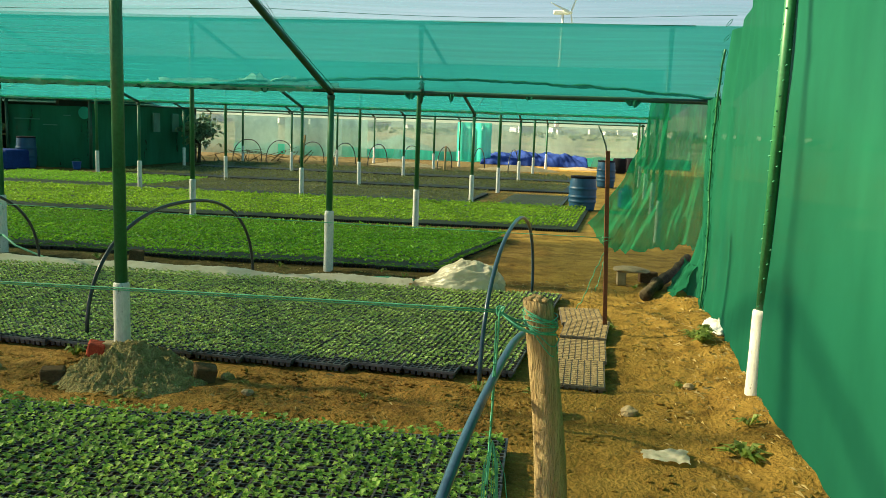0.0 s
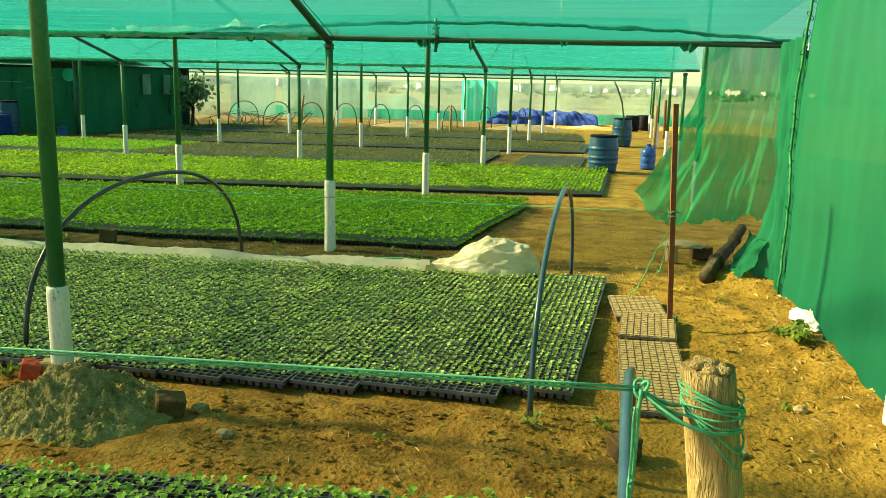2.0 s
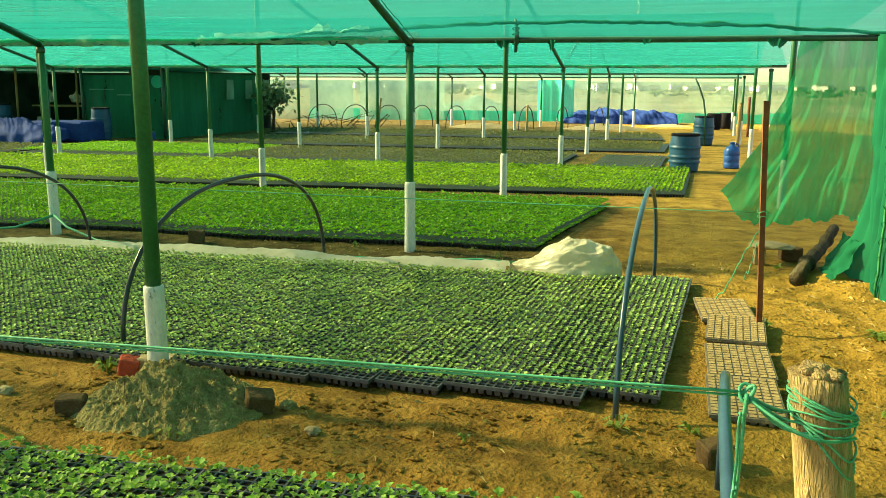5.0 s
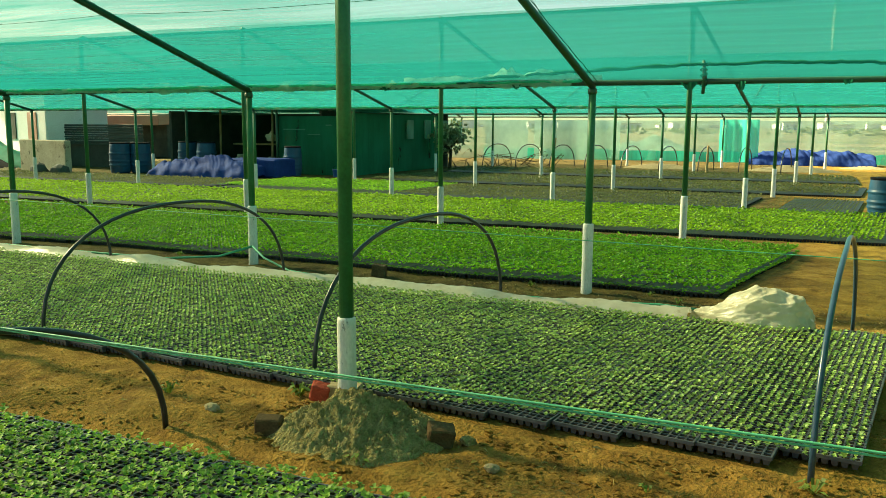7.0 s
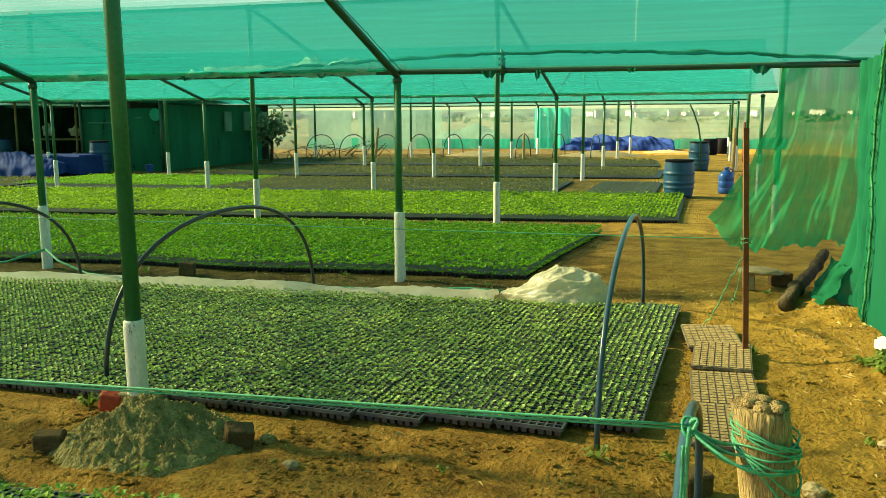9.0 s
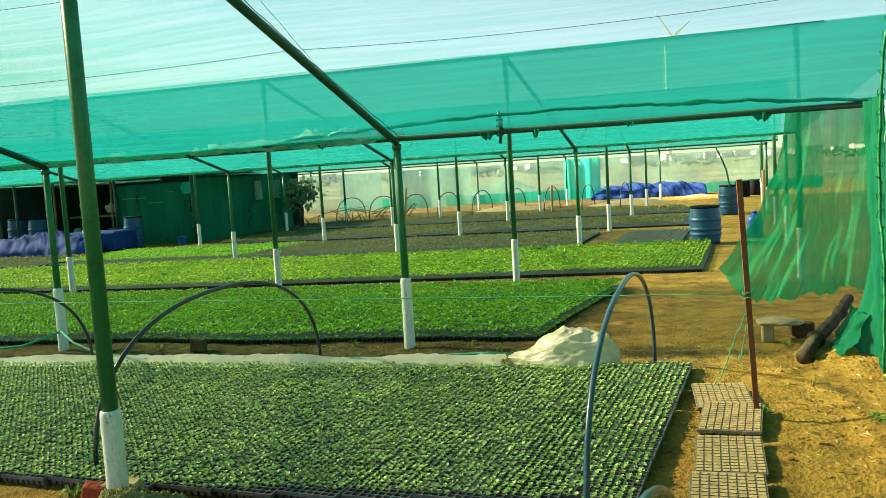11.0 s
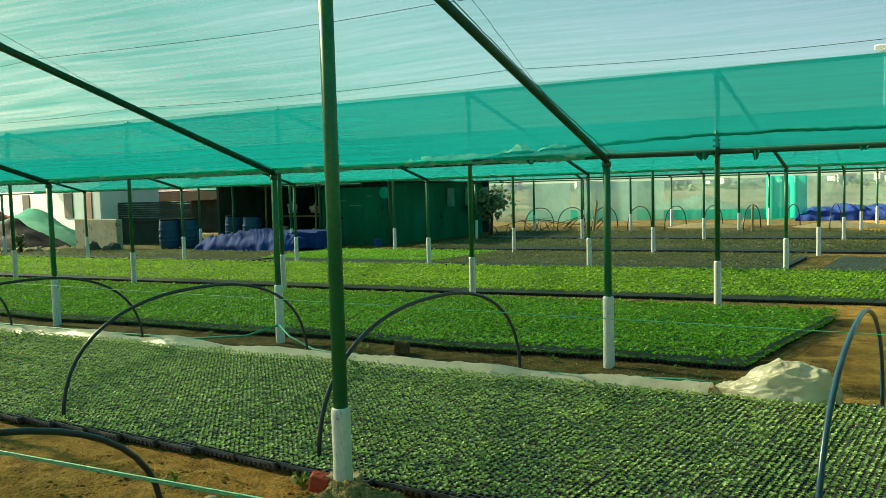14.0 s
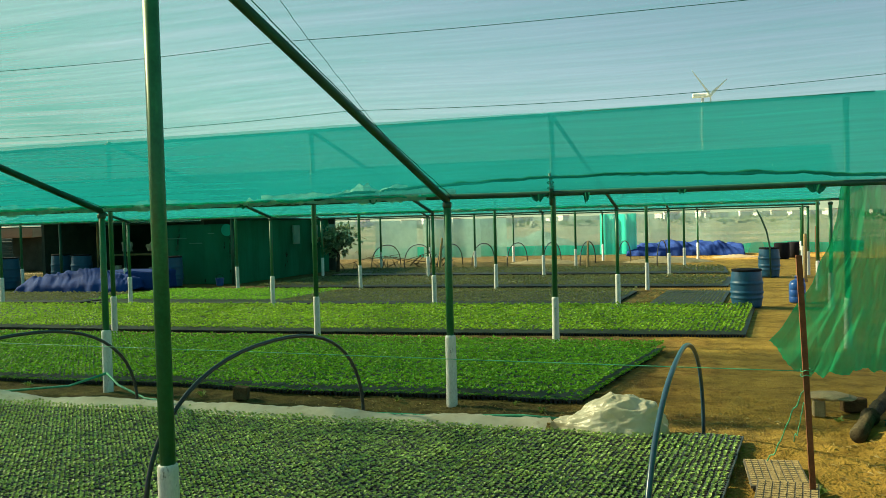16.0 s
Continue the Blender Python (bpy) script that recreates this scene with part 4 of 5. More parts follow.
def tray_bed(name, x0, x1, y0, ny, slant, label):
    """A whole bed of laid-out trays too many to count."""
    b = Build()
    tl, tw = 0.56, 0.374
    for i in range(int((x1 - x0) / tw)):
        for j in range(ny):
            y = y0 + (j + 0.5) * tl
            x = x1 - (i + 0.5) * tw + slant * (y - y0)
            y += 0.006 * rng.standard_normal() + (float(bed_wave(x - slant * (y - y0), y)) if 9 < y0 < 9.6 else float(askew(x)) if 14 < y0 < 15 else 0.03 * noise.noise((x * 0.6, y0, 0)))
            hx, hy = tw / 2 - 0.004, tl / 2 - 0.002
            q = [(x + a * hx + slant * c * hy, y + c * hy) for a, c in ((-1, -1), (1, -1), (1, 1), (-1, 1))]
            z = fall(y) if y0 < 10 else 0.0
            b.add([(*p, z + 0.02) for p in q] + [(*p, z + 0.034) for p in q], [(k, (k + 1) % 4, 4 + (k + 1) % 4, 4 + k) for k in range(4)] + [(4, 5, 6, 7), (3, 2, 1, 0)])
            cups = [(-0.44 + 0.126 * k, -0.46) for k in range(8)] if j == 0 else []
            cups += [(0.46, -0.44 + 0.088 * k) for k in range(11)] if i == 0 else []
            for ca, cb in cups:
                c = (x + 2 * ca * hx * 0.97 + slant * 2 * cb * hy, y + 2 * cb * hy)
                b.add([(c[0] + e * 0.011, c[1] + f * 0.011, z - 0.012) for e, f in ((-1, -1), (1, -1), (1, 1), (-1, 1))] + [(c[0] + e * 0.018, c[1] + f * 0.018, z + 0.02) for e, f in ((-1, -1), (1, -1), (1, 1), (-1, 1))],
                      [(k, (k + 1) % 4, 4 + (k + 1) % 4, 4 + k) for k in range(4)])
    return tagged(b.done(name, TRAY_BLACK), label, "seed trays", kind="stuff")


tray_bed("trays_second_end", -19.0, -13.3, 5.5, 5, 0.13, "black cell trays under the far end of the second bed")
tray_bed("trays_third", -29.0, -1.18, 9.44, 7, 0.16, "black cell trays under the third bed")
tray_bed("trays_fourth", -32.0, 0.62, 14.72, 7, 0.1, "black cell trays under the fourth bed")
tray_bed("trays_fifth", -15.4, -1.8, 19.2, 6, 0.09, "black cell trays of the fifth bed")
tray_bed("trays_fifth_end", -26.0, -15.5, 19.2, 4, 0.0, "black cell trays beside the shed")
tray_bed("trays_small_bed", -1.45, 0.4, 19.25, 6, 0.09, "black cell trays by the blue barrel")
tray_bed("trays_sixth", -13.0, 0.7, 24.0, 6, 0.09, "black cell trays of the sixth bed")
tray_bed("trays_seventh", -13.0, 0.9, 29.2, 6, 0.0, "black cell trays of the last bed")

# ---- hoops over the beds ----


def hoop(x, y0, y1, top, r=0.0155, material=HOSE, lean=0.09, label="bent black plastic hoop over a seedling bed"):
    n, pts = 26, []
    ym, h = (y0 + y1) / 2, (y1 - y0) / 2
    for i in range(n + 1):
        a = math.pi * i / n
        k = max(0.0, math.sin(a))
        pts.append((x + lean * (ym - h * math.cos(a) - y0), ym - h * math.copysign(abs(math.cos(a)) ** 0.85, math.cos(a)), top * k ** 0.8 - 0.02))
    return tagged(Build().tube(pts, r, 10).done("hoop", material, smooth=True), label, "hoop", "hoops over the beds")


for k in range(8):
    hoop(-0.34 - 2.45 * k - (0.5 if k else 0), 5.25 + (0.36 if k else 0), 8.42, 0.95, label="bent black plastic hoop over the second bed", material=BLUE_HOSE if k == 0 else HOSE)
hoop(-0.294, 1.62, 4.6, 0.815, 0.0165, BLUE_HOSE, 0.126, "dark blue plastic hoop tied beside the wooden post")
for x in (-3.78, -6.35, -9.0):
    hoop(x, 1.5, 4.5, 0.8, 0.0165, HOSE, 0.09, "bent black plastic hoop over the front bed")
for k in range(9):
    hoop(-1.5 - 1.45 * k, 33.6, 36.4, 0.95, 0.02, HOSE, 0.1, "small black hoop over a far bed")

# ---- the entrance fence: wooden post and ropes ----
stump = thing("wooden_post", pose(0.12, 2.9, -0.015, 0, 0, 0), "rough barked wooden post with green rope wound round its top", "post")
b = Build()
seg, rings = 26, 40
vs = []
for i in range(rings + 1):
    z = -0.15 + 1.245 * i / rings
    for k in range(seg):
        a = 2 * math.pi * k / seg
        r = 0.063 - 0.012 * (z / 1.1) + 0.006 * noise.noise((math.cos(a) * 2.5, math.sin(a) * 2.5, z * 2.0)) + 0.004 * noise.noise((math.cos(a) * 9, math.sin(a) * 9, z * 1.5))
        vs.append((r * math.cos(a) - 0.09 * z + 0.015 * math.sin(3.3 * z), r * math.sin(a), z + (0.012 * noise.noise((math.cos(a) * 2, math.sin(a) * 2, 9)) if i == rings else 0)))
fs = [(i * seg + k, i * seg + (k + 1) % seg, (i + 1) * seg + (k + 1) % seg, (i + 1) * seg + k) for i in range(rings) for k in range(seg)]
fs.append(tuple(range(rings * seg, (rings + 1) * seg)))
b.add(vs, fs).done("trunk", WOOD, stump, smooth=True)
for w in range(8):
    z0 = 1.008 + 0.0062 * w
    pts = [((0.06 + 0.003 * math.sin(5 * a + w)) * math.cos(a) - 0.09 * z0, (0.06 + 0.003 * math.cos(4 * a)) * math.sin(a), z0 - 0.016 * math.cos(a) + 0.006 * math.sin(a + 0.9 * w) + 0.006 * math.cos(2 * a + 1.7 * w)) for a in (2 * math.pi * i / 28 for i in range(29))]
    Build().tube(pts, 0.0021, 6).done("rope_turn", ROPE, stump, smooth=True)
# loose loops slipping down the side
for mid, amp in ((0.985, 0.04), (0.972, 0.065)):
    pts = [((0.062 + 0.003 * math.sin(3 * a)) * math.cos(a) - 0.088, 0.062 * math.sin(a), mid - amp * math.cos(a + 0.3) + 0.008 * math.sin(3 * a + mid)) for a in (2 * math.pi * i / 30 for i in range(31))]
    Build().tube(pts, 0.0023, 6).done("rope_turn", ROPE, stump, smooth=True)
# split and curled fibres on the sawn end
top = Build()
for k in range(11):
    a, q = 0.57 * k + 0.3 * rng.random(), 0.01 + 0.024 * rng.random()
    top.lump((q * math.cos(a) - 0.1, q * math.sin(a), 1.094 + 0.006 * rng.random()), (0.012 + 0.01 * rng.random(), 0.009 + 0.008 * rng.random(), 0.007 + 0.006 * rng.random()), 0.6, 2, 2.5)
top.done("frayed_top", WOOD, stump, "split grey fibres curling on the cut end", smooth=True)["kind"] = "stuff"
for k in range(4):
    c, tw = Vector((-0.235, -0.03, 1.055)), 1.1 * k
    pts = [c + Vector((0.012 * math.cos(a) + 0.004 * math.sin(tw), 0.012 * math.sin(a) * math.cos(tw), 0.015 * math.sin(a + tw))) for a in (2 * math.pi * i / 14 for i in range(15))]
    Build().tube(pts, 0.0032, 6).done("knot", ROPE, stump, smooth=True)
for k in range(9):
    z1 = 0.985 + 0.008 * k
    pts = [Vector((-0.235, -0.03, 1.055)).lerp(Vector((-0.1, -0.064 + 0.007 * k, z1)), t) + Vector((0, 0, -0.018 * math.sin(math.pi * t) * (1 + 0.4 * (k % 3)))) for t in (i / 10 for i in range(11))]
    Build().tube(pts, 0.0023, 6).done("rope_strand", ROPE, stump, smooth=True)
for drop in (0.03,):
    pts = [Vector((-0.235, -0.035, 1.05)).lerp(Vector((-0.035, -0.02, 1.01 - drop)), t) + Vector((0, -0.075 * math.sin(math.pi * t), -0.25 * drop * math.sin(math.pi * t))) for t in (i / 14 for i in range(15))]
    Build().tube(pts, 0.0032, 6).done("rope_strand", ROPE, stump, smooth=True)


def strand(name, a, b2, sag, r, label, n=40, wob=0.004, material=ROPE):
    a, b2 = Vector(a), Vector(b2)
    pts = []
    for i in range(n + 1):
        t = i / n
        pts.append(a.lerp(b2, t) + Vector((0, wob * noise.noise((t * 9, a.x, 1)), -sag * 4 * t * (1 - t) + wob * noise.noise((t * 7, a.y, 5)))))
    return tagged(Build().tube(pts, r, 6).done(name, material, smooth=True), label, "rope", "ropes")


strand("fence_rope", (-0.12, 2.87, 1.042), (-13.0, 2.95, 1.06), 0.03, 0.0032, "green rope stretched from the wooden post along the bed", 80)
strand("fence_rope", (-0.12, 2.872, 1.034), (-13.0, 2.955, 1.06), 0.032, 0.0026, "thin second strand of the green fence rope", 80)
strand("hanging_rope", (-0.115, 2.86, 1.04), (-0.135, 2.87, 0.4), 0.0, 0.0042, "green rope end hanging beside the wooden post", 30, 0.03)
strand("hanging_rope", (-0.125, 2.86, 1.0), (-0.13, 2.86, 0.5), 0.0, 0.003, "green rope end hanging beside the wooden post", 30, 0.05)
tassel = Build()
for k in range(16):
    a = rng.random() * 6.28
    q = 0.02 + 0.03 * rng.random()
    tassel.tube([(-0.12, 2.87, 0.56), (-0.12 + q * math.cos(a), 2.87 + q * math.sin(a), 0.48 - 0.05 * rng.random()), (-0.12 + 1.3 * q * math.cos(a), 2.87 + 1.3 * q * math.sin(a), 0.34 - 0.12 * rng.random())], 0.0022, 4)
tagged(tassel.done("rope_tassel", ROPE), "frayed tangle of green rope hanging by the post", "rope tangle", "ropes")
strand("thin_string", (-22.0, EAVE_1 - 0.05, 0.74), (0.6, 7.02, 0.8), 0.03, 0.0035, "thin pale green string along the third bed", 60)
strand("thin_string", (0.57, 7.0, 0.78), (0.36, 7.6, 0.03), 0.03, 0.004, "loose green string hanging from the iron stake", 24, 0.05)
strand("thin_string", (0.57, 7.0, 0.7), (0.5, 7.2, 0.3), 0.0, 0.003, "short loose end of green string on the iron stake", 20, 0.06)

# ---- iron stake ----
stake = thing("iron_stake", pose(0.59, 7.0, -0.05, 0, -2.6, 0), "tall rusty angle-iron stake driven into the path", "stake")
b = Build()
pr = [(-0.017, -0.017), (0.017, -0.017), (0.017, -0.012), (-0.012, -0.012), (-0.012, 0.017), (-0.017, 0.017)]
hgt = 1.58
b.add([(x, y, 0) for x, y in pr] + [(x, y, hgt) for x, y in pr], [(k, (k + 1) % 6, 6 + (k + 1) % 6, 6 + k) for k in range(6)] + [(0, 3, 2, 1), (0, 5, 4, 3), (6, 7, 8, 9), (6, 9, 10, 11)])
b.done("angle_bar", RUST, stake)
for z in (0.83, 0.86):
    Build().tube([(0.03 * math.cos(a), 0.03 * math.sin(a), z + 0.006 * math.sin(3 * a)) for a in (2 * math.pi * i / 16 for i in range(17))], 0.003, 5).done("string_wrap", ROPE, stake)

# ---- earth mound, bricks and stones in the aisle ----
def heap(name, cx, cy, rx, ry, h, material, label, category, seed=0, n=56):
    def fn(u, v):
        x, y = (u - 0.5) * 2.3, (v - 0.5) * 2.3
        q = math.hypot(x, y)
        a = max(0, 1 - q) ** 0.85
        p = Vector((x * 3 + seed, y * 3, 0))
        z = h * a * (1 + 0.3 * noise.noise(p)) + min(1, 2.5 * max(0, 1.05 - q)) * (0.04 * noise.noise(p * 2.5) + 0.032 * noise.noise(p * 6) + 0.018 * noise.noise(p * 12) + 0.014 * noise.noise(p * 22))
        return cx + rx * x, cy + ry * y, z - (0.04 if q > 1.0 else 0.0)
    return tagged(Build().sheet(fn, n, n).done(name, material, smooth=True), label, category)


heap("earth_mound", -2.54, 4.87, 0.49, 0.44, 0.24, MOUND, "olive-brown earth heaped round a post's foot", "earth mound", 3, 130)
clods = Build()
for k in range(4200):
    if k < 1400:
        x, y = -9.0 + 6.0 * rng.random() ** 0.7, 4.35 + 0.85 * rng.random()
    elif k < 3700:
        x, y = -3.2 + 3.6 * rng.random(), 4.35 + 0.85 * rng.random()
    else:
        x, y = -0.1 + 1.35 * rng.random(), 3.2 + 4.2 * rng.random()
        if 0.1 < x < 0.66 and y > 5.2:
            continue
    if noise.noise((x * 2.2, y * 2.2, 5)) < -0.08:
        continue
    s = 0.003 + 0.014 * rng.random() ** 3.5
    clods.lump((x, y, ground_z(x, y) + 0.3 * s), (s * (1.0 + 0.7 * rng.random()), s, s * (0.5 + 0.4 * rng.random())), 0.7, 1)
tagged(clods.done("soil_clods", SOIL), "small clods and pebbles strewn on the earth", "clods", kind="stuff")


def chipped(name, x, y, z, size, rot, material, label, category="brick"):
    b = Build().box((0, 0, size[2] / 2), size, 0.008)
    ob = b.done(name, material)
    me = ob.data
    bm = bmesh.new()
    bm.from_mesh(me)
    bmesh.ops.subdivide_edges(bm, edges=bm.edges[:], cuts=2, use_grid_fill=True)
    for p in bm.verts:
        p.co += 0.007 * noise.noise_vector(p.co * 22 + Vector((x * 5, y * 5, 0)))
    bm.to_mesh(me)
    bm.free()
    ob.matrix_world = pose(x, y, z, *rot)
    return tagged(ob, label, category)


chipped("brick", -2.97, 4.68, 0.0, (0.14, 0.09, 0.1), (4, 0, 20), BRICK, "chipped brown brick lying in the aisle")
chipped("brick", -2.1, 4.93, 0.0, (0.14, 0.1, 0.11), (14, 10, 35), BRICK, "chipped brown brick beside the earth mound")
chipped("brick", -2.84, 5.24, 0.03, (0.2, 0.1, 0.1), (0, 0, 14), STONE, "pale brick leaning at the post's foot")
chipped("red_stone", -2.98, 5.17, 0.04, (0.11, 0.09, 0.1), (10, 14, 30), RED, "broken piece of red brick beside the post", "brick")
chipped("brick", 0.09, 4.84, 0.0, (0.13, 0.11, 0.1), (5, -6, 30), BRICK, "broken brown brick at the bed's corner")
chipped("brick", -4.66, 9.0, 0.0, (0.15, 0.12, 0.13), (0, 6, 15), BRICK, "dark brick standing between the beds")
chipped("brick", -7.9, 5.0, 0.0, (0.2, 0.12, 0.12), (0, 0, 30), BRICK, "dark brick beside a hoop's foot")
for x, y, s, m, lab in ((0.6, 4.97, 0.045, STONE, "rounded pale stone on the path"), (-1.72, 4.72, 0.03, STONE, "small pale stone in the aisle"), (-1.95, 4.98, 0.035, MOUND, "grey stone beside the mound"),
                        (1.05, 5.55, 0.03, STONE, "small pale stone by the net wall"), (-2.35, 4.62, 0.03, MOUND, "grey clod at the mound's foot"), (-3.45, 4.8, 0.035, STONE, "pale pebble in the aisle")):
    tagged(Build().lump((x, y, ground_z(x, y) + s * 0.35), (s * 1.25, s, s * 0.8), 0.3, 3).done("stone", m), lab, "stone", "stones")

# stone seat and log beyond the trays
seat = thing("stone_stool", pose(1.02, 9.35, 0), "flat pale stone laid on a short brick pillar", "stone seat")
Build().lump((0, 0, 0.165), (0.21, 0.16, 0.04), 0.2, 3).done("slab", STONE, seat)
Build().box((-0.1, -0.05, 0.07), (0.1, 0.1, 0.15), 0.01).done("pillar", STONE, seat)
chipped("brick", 1.24, 9.55, 0.0, (0.2, 0.11, 0.12), (0, 0, 10), BRICK, "brown brick beside the stone seat")
pts = [(1.08 + 0.75 * t, 8.4 + 2.1 * t, 0.06 + 0.1 * t + 0.02 * math.sin(7 * t)) for t in (i / 60 for i in range(61))]
rs = [0.058 + 0.025 * noise.noise((i * 0.25, 0, 0)) + 0.03 * noise.noise((i * 0.9, 3, 0)) - 0.012 * (i / 60) for i in range(61)]
tagged(Build().tube(pts, rs, 14).done("log", WOOD_DARK, smooth=True), "rough dark log lying beside the net wall", "log")

# ---- plastic sheeting along the second bed ----


def strip(u, v):
    x = -19.0 + 17.7 * u
    w = 0.19 + 0.13 * noise.noise((x * 0.8, 1, 1)) + 0.05 * noise.noise((x * 2.7, 1, 1))
    y = 8.28 + 0.06 * noise.noise((x * 0.7, 5, 1)) + w * (v - 0.5) * 2 + 0.1 * smoothstep(-5, -9, x)
    z = 0.035 + (0.075 + 0.075 * noise.noise((x * 1.3, 8, 1))) * math.sin(math.pi * v) + 0.02 * abs(noise.noise((x * 7, v * 5, 2))) + 0.012 * noise.noise((x * 15, v * 9, 2))
    return x, y, z


tagged(Build().sheet(strip, 420, 10).done("plastic_strip", SHEET, smooth=True), "crumpled milky plastic sheet rolled along the bed", "plastic sheet")


def bag(u, v):
    a, e = 2 * math.pi * u, math.pi / 2 * v
    cx, cy = math.cos(a) * math.cos(e), math.sin(a) * math.cos(e)
    q = Vector((cx * 1.5, cy * 1.5, math.sin(e) * 1.5))
    crease = 0.1 * (0.4 - abs(noise.noise(q * 1.1))) + 0.085 * (0.4 - abs(noise.noise(q * 2.2 + Vector((4, 1, 0))))) + 0.035 * (0.4 - abs(noise.noise(q * 5.0)))
    k = 1 + 0.14 * noise.noise(q * 0.9) + crease
    # a low tied end on one side, the full belly on the other
    tall = 0.14 + 0.15 * smoothstep(-0.75, 0.05, cx)
    return -0.78 + 0.48 * k * cx, 8.34 + 0.27 * k * cy * (0.6 + 0.4 * smoothstep(-1.0, 0.0, cx)), tall * (k + crease) * max(0.0, math.sin(e)) ** 0.6 + 0.012


tagged(Build().sheet(bag, 150, 60).done("crumpled_plastic", SHEET, smooth=True), "crumpled heap of milky plastic sheeting at the bed's end", "plastic sheet")
pts = [(-6.34, 9.02, 0.22), (-6.1, 8.9, 0.12), (-5.6, 8.68, 0.04), (-5.0, 8.6, 0.02), (-3.6, 8.6, 0.015), (-2.4, 8.6, 0.015), (-1.6, 8.62, 0.05), (-1.2, 8.6, 0.04)]
tagged(Build().tube(pts, 0.013, 8).done("garden_hose", ROPE, smooth=True), "pale green hose lying along the plastic sheet", "hose")
pts = [(-6.34, 9.02, 0.22), (-6.7, 8.85, 0.1), (-7.4, 8.7, 0.05), (-8.8, 8.66, 0.05), (-12.0, 8.7, 0.05)]
tagged(Build().tube(pts, 0.013, 8).done("garden_hose", ROPE, smooth=True), "pale green hose leading off along the bed", "hose")


def sack(u, v):
    a, e = 2 * math.pi * u, math.pi * (v - 0.5)
    k = 1 + 0.25 * noise.noise((math.cos(a) * 1.7, math.sin(a) * 1.7, e * 2)) + 0.08 * noise.noise((math.cos(a) * 6, math.sin(a) * 6, e * 5))
    return 1.53 + 0.11 * k * math.cos(a) * math.cos(e), 7.08 + 0.27 * k * math.sin(a) * math.cos(e), 0.075 + 0.06 * k * math.sin(e) + 0.03 * noise.noise((math.cos(a) * 3, math.sin(a) * 3, 8))


tagged(Build().sheet(sack, 40, 24).done("white_sack", SACK, smooth=True), "white woven sack tucked under the net wall", "sack")


def scrap(u, v):
    return 0.6 + 0.24 * u + 0.02 * noise.noise((v * 4, 1, 1)), 4.2 + 0.16 * v + 0.03 * noise.noise((u * 4, 2, 1)), ground_z(0.6 + 0.24 * u, 4.2 + 0.16 * v) + 0.018 + 0.025 * abs(noise.noise((u * 4, v * 4, 2)))


tagged(Build().sheet(scrap, 20, 14).done("plastic_scrap", SHEET, smooth=True), "scrap of pale plastic lying on the path", "plastic scrap")

# ---- weeds and dry grass ----


def weed(x, y, r, h, n, material=WEED, label="small green weed growing in the earth", cat="weed"):
    b = Build()
    z = ground_z(x, y)
    for k in range(n):
        a, q = rng.random() * 6.28, r * (0.4 + 0.6 * rng.random())
        hh = h * (0.4 + 0.6 * rng.random())
        w = 0.11 * q + 0.003
        dx, dy = math.cos(a), math.sin(a)
        p0 = (x + 0.1 * q * dx, y + 0.1 * q * dy, z)
        m1 = (x + 0.55 * q * dx - w * dy, y + 0.55 * q * dy + w * dx, z + hh)
        m2 = (x + 0.55 * q * dx + w * dy, y + 0.55 * q * dy - w * dx, z + hh)
        b.add([p0, m1, m2, (x + q * dx, y + q * dy, z + hh * 0.75)], [(0, 1, 2), (1, 3, 2)])
    return tagged(b.done("weed", material), label, cat, "weeds")


for x, y, r, h, n in ((-0.33, 5.06, 0.1, 0.07, 16), (0.02, 5.14, 0.09, 0.05, 14), (-1.0, 4.75, 0.06, 0.05, 8), (-3.2, 5.3, 0.13, 0.09, 22), (-3.9, 4.95, 0.1, 0.08, 14), (1.3, 6.5, 0.13, 0.1, 80), (1.36, 6.7, 0.11, 0.1, 60), (1.27, 6.8, 0.1, 0.07, 40),
                      (1.12, 4.3, 0.18, 0.07, 34), (1.25, 4.75, 0.12, 0.06, 18), (1.0, 5.6, 0.07, 0.05, 10), (-2.35, 4.55, 0.1, 0.07, 14), (-1.5, 9.0, 0.08, 0.06, 12), (-3.0, 9.2, 0.1, 0.07, 12), (-5.2, 9.1, 0.09, 0.07, 12),
                      (-1.8, 9.25, 0.08, 0.05, 10), (-7.6, 9.2, 0.1, 0.07, 12), (0.62, 7.1, 0.12, 0.08, 18), (1.05, 9.1, 0.1, 0.05, 10)):
    weed(x, y, r, h, n)
grass = Build()
for k in range(1500):
    x, y = (0.75 + 0.8 * rng.random() ** 0.7, 3.0 + 5.4 * rng.random()) if k % 3 else (-4.0 + 5.0 * rng.random(), (4.3 + 0.85 * rng.random()) if k % 2 else (8.65 + 0.6 * rng.random()))
    a, l = rng.random() * 6.28, 0.02 + 0.05 * rng.random()
    z = ground_z(x, y)
    dx, dy = l * math.cos(a), l * math.sin(a)
    grass.add([(x, y, z), (x + dx * 0.6 + dy * 0.05, y + dy * 0.6 - dx * 0.05, z + 0.006 + 0.015 * rng.random()), (x + dx, y + dy, z + 0.004)], [(0, 1, 2)])
tagged(grass.done("dry_grass", STRAW), "dry straw and dead stalks strewn over the earth", "straw", kind="stuff")

# ---- barrels and jugs ----


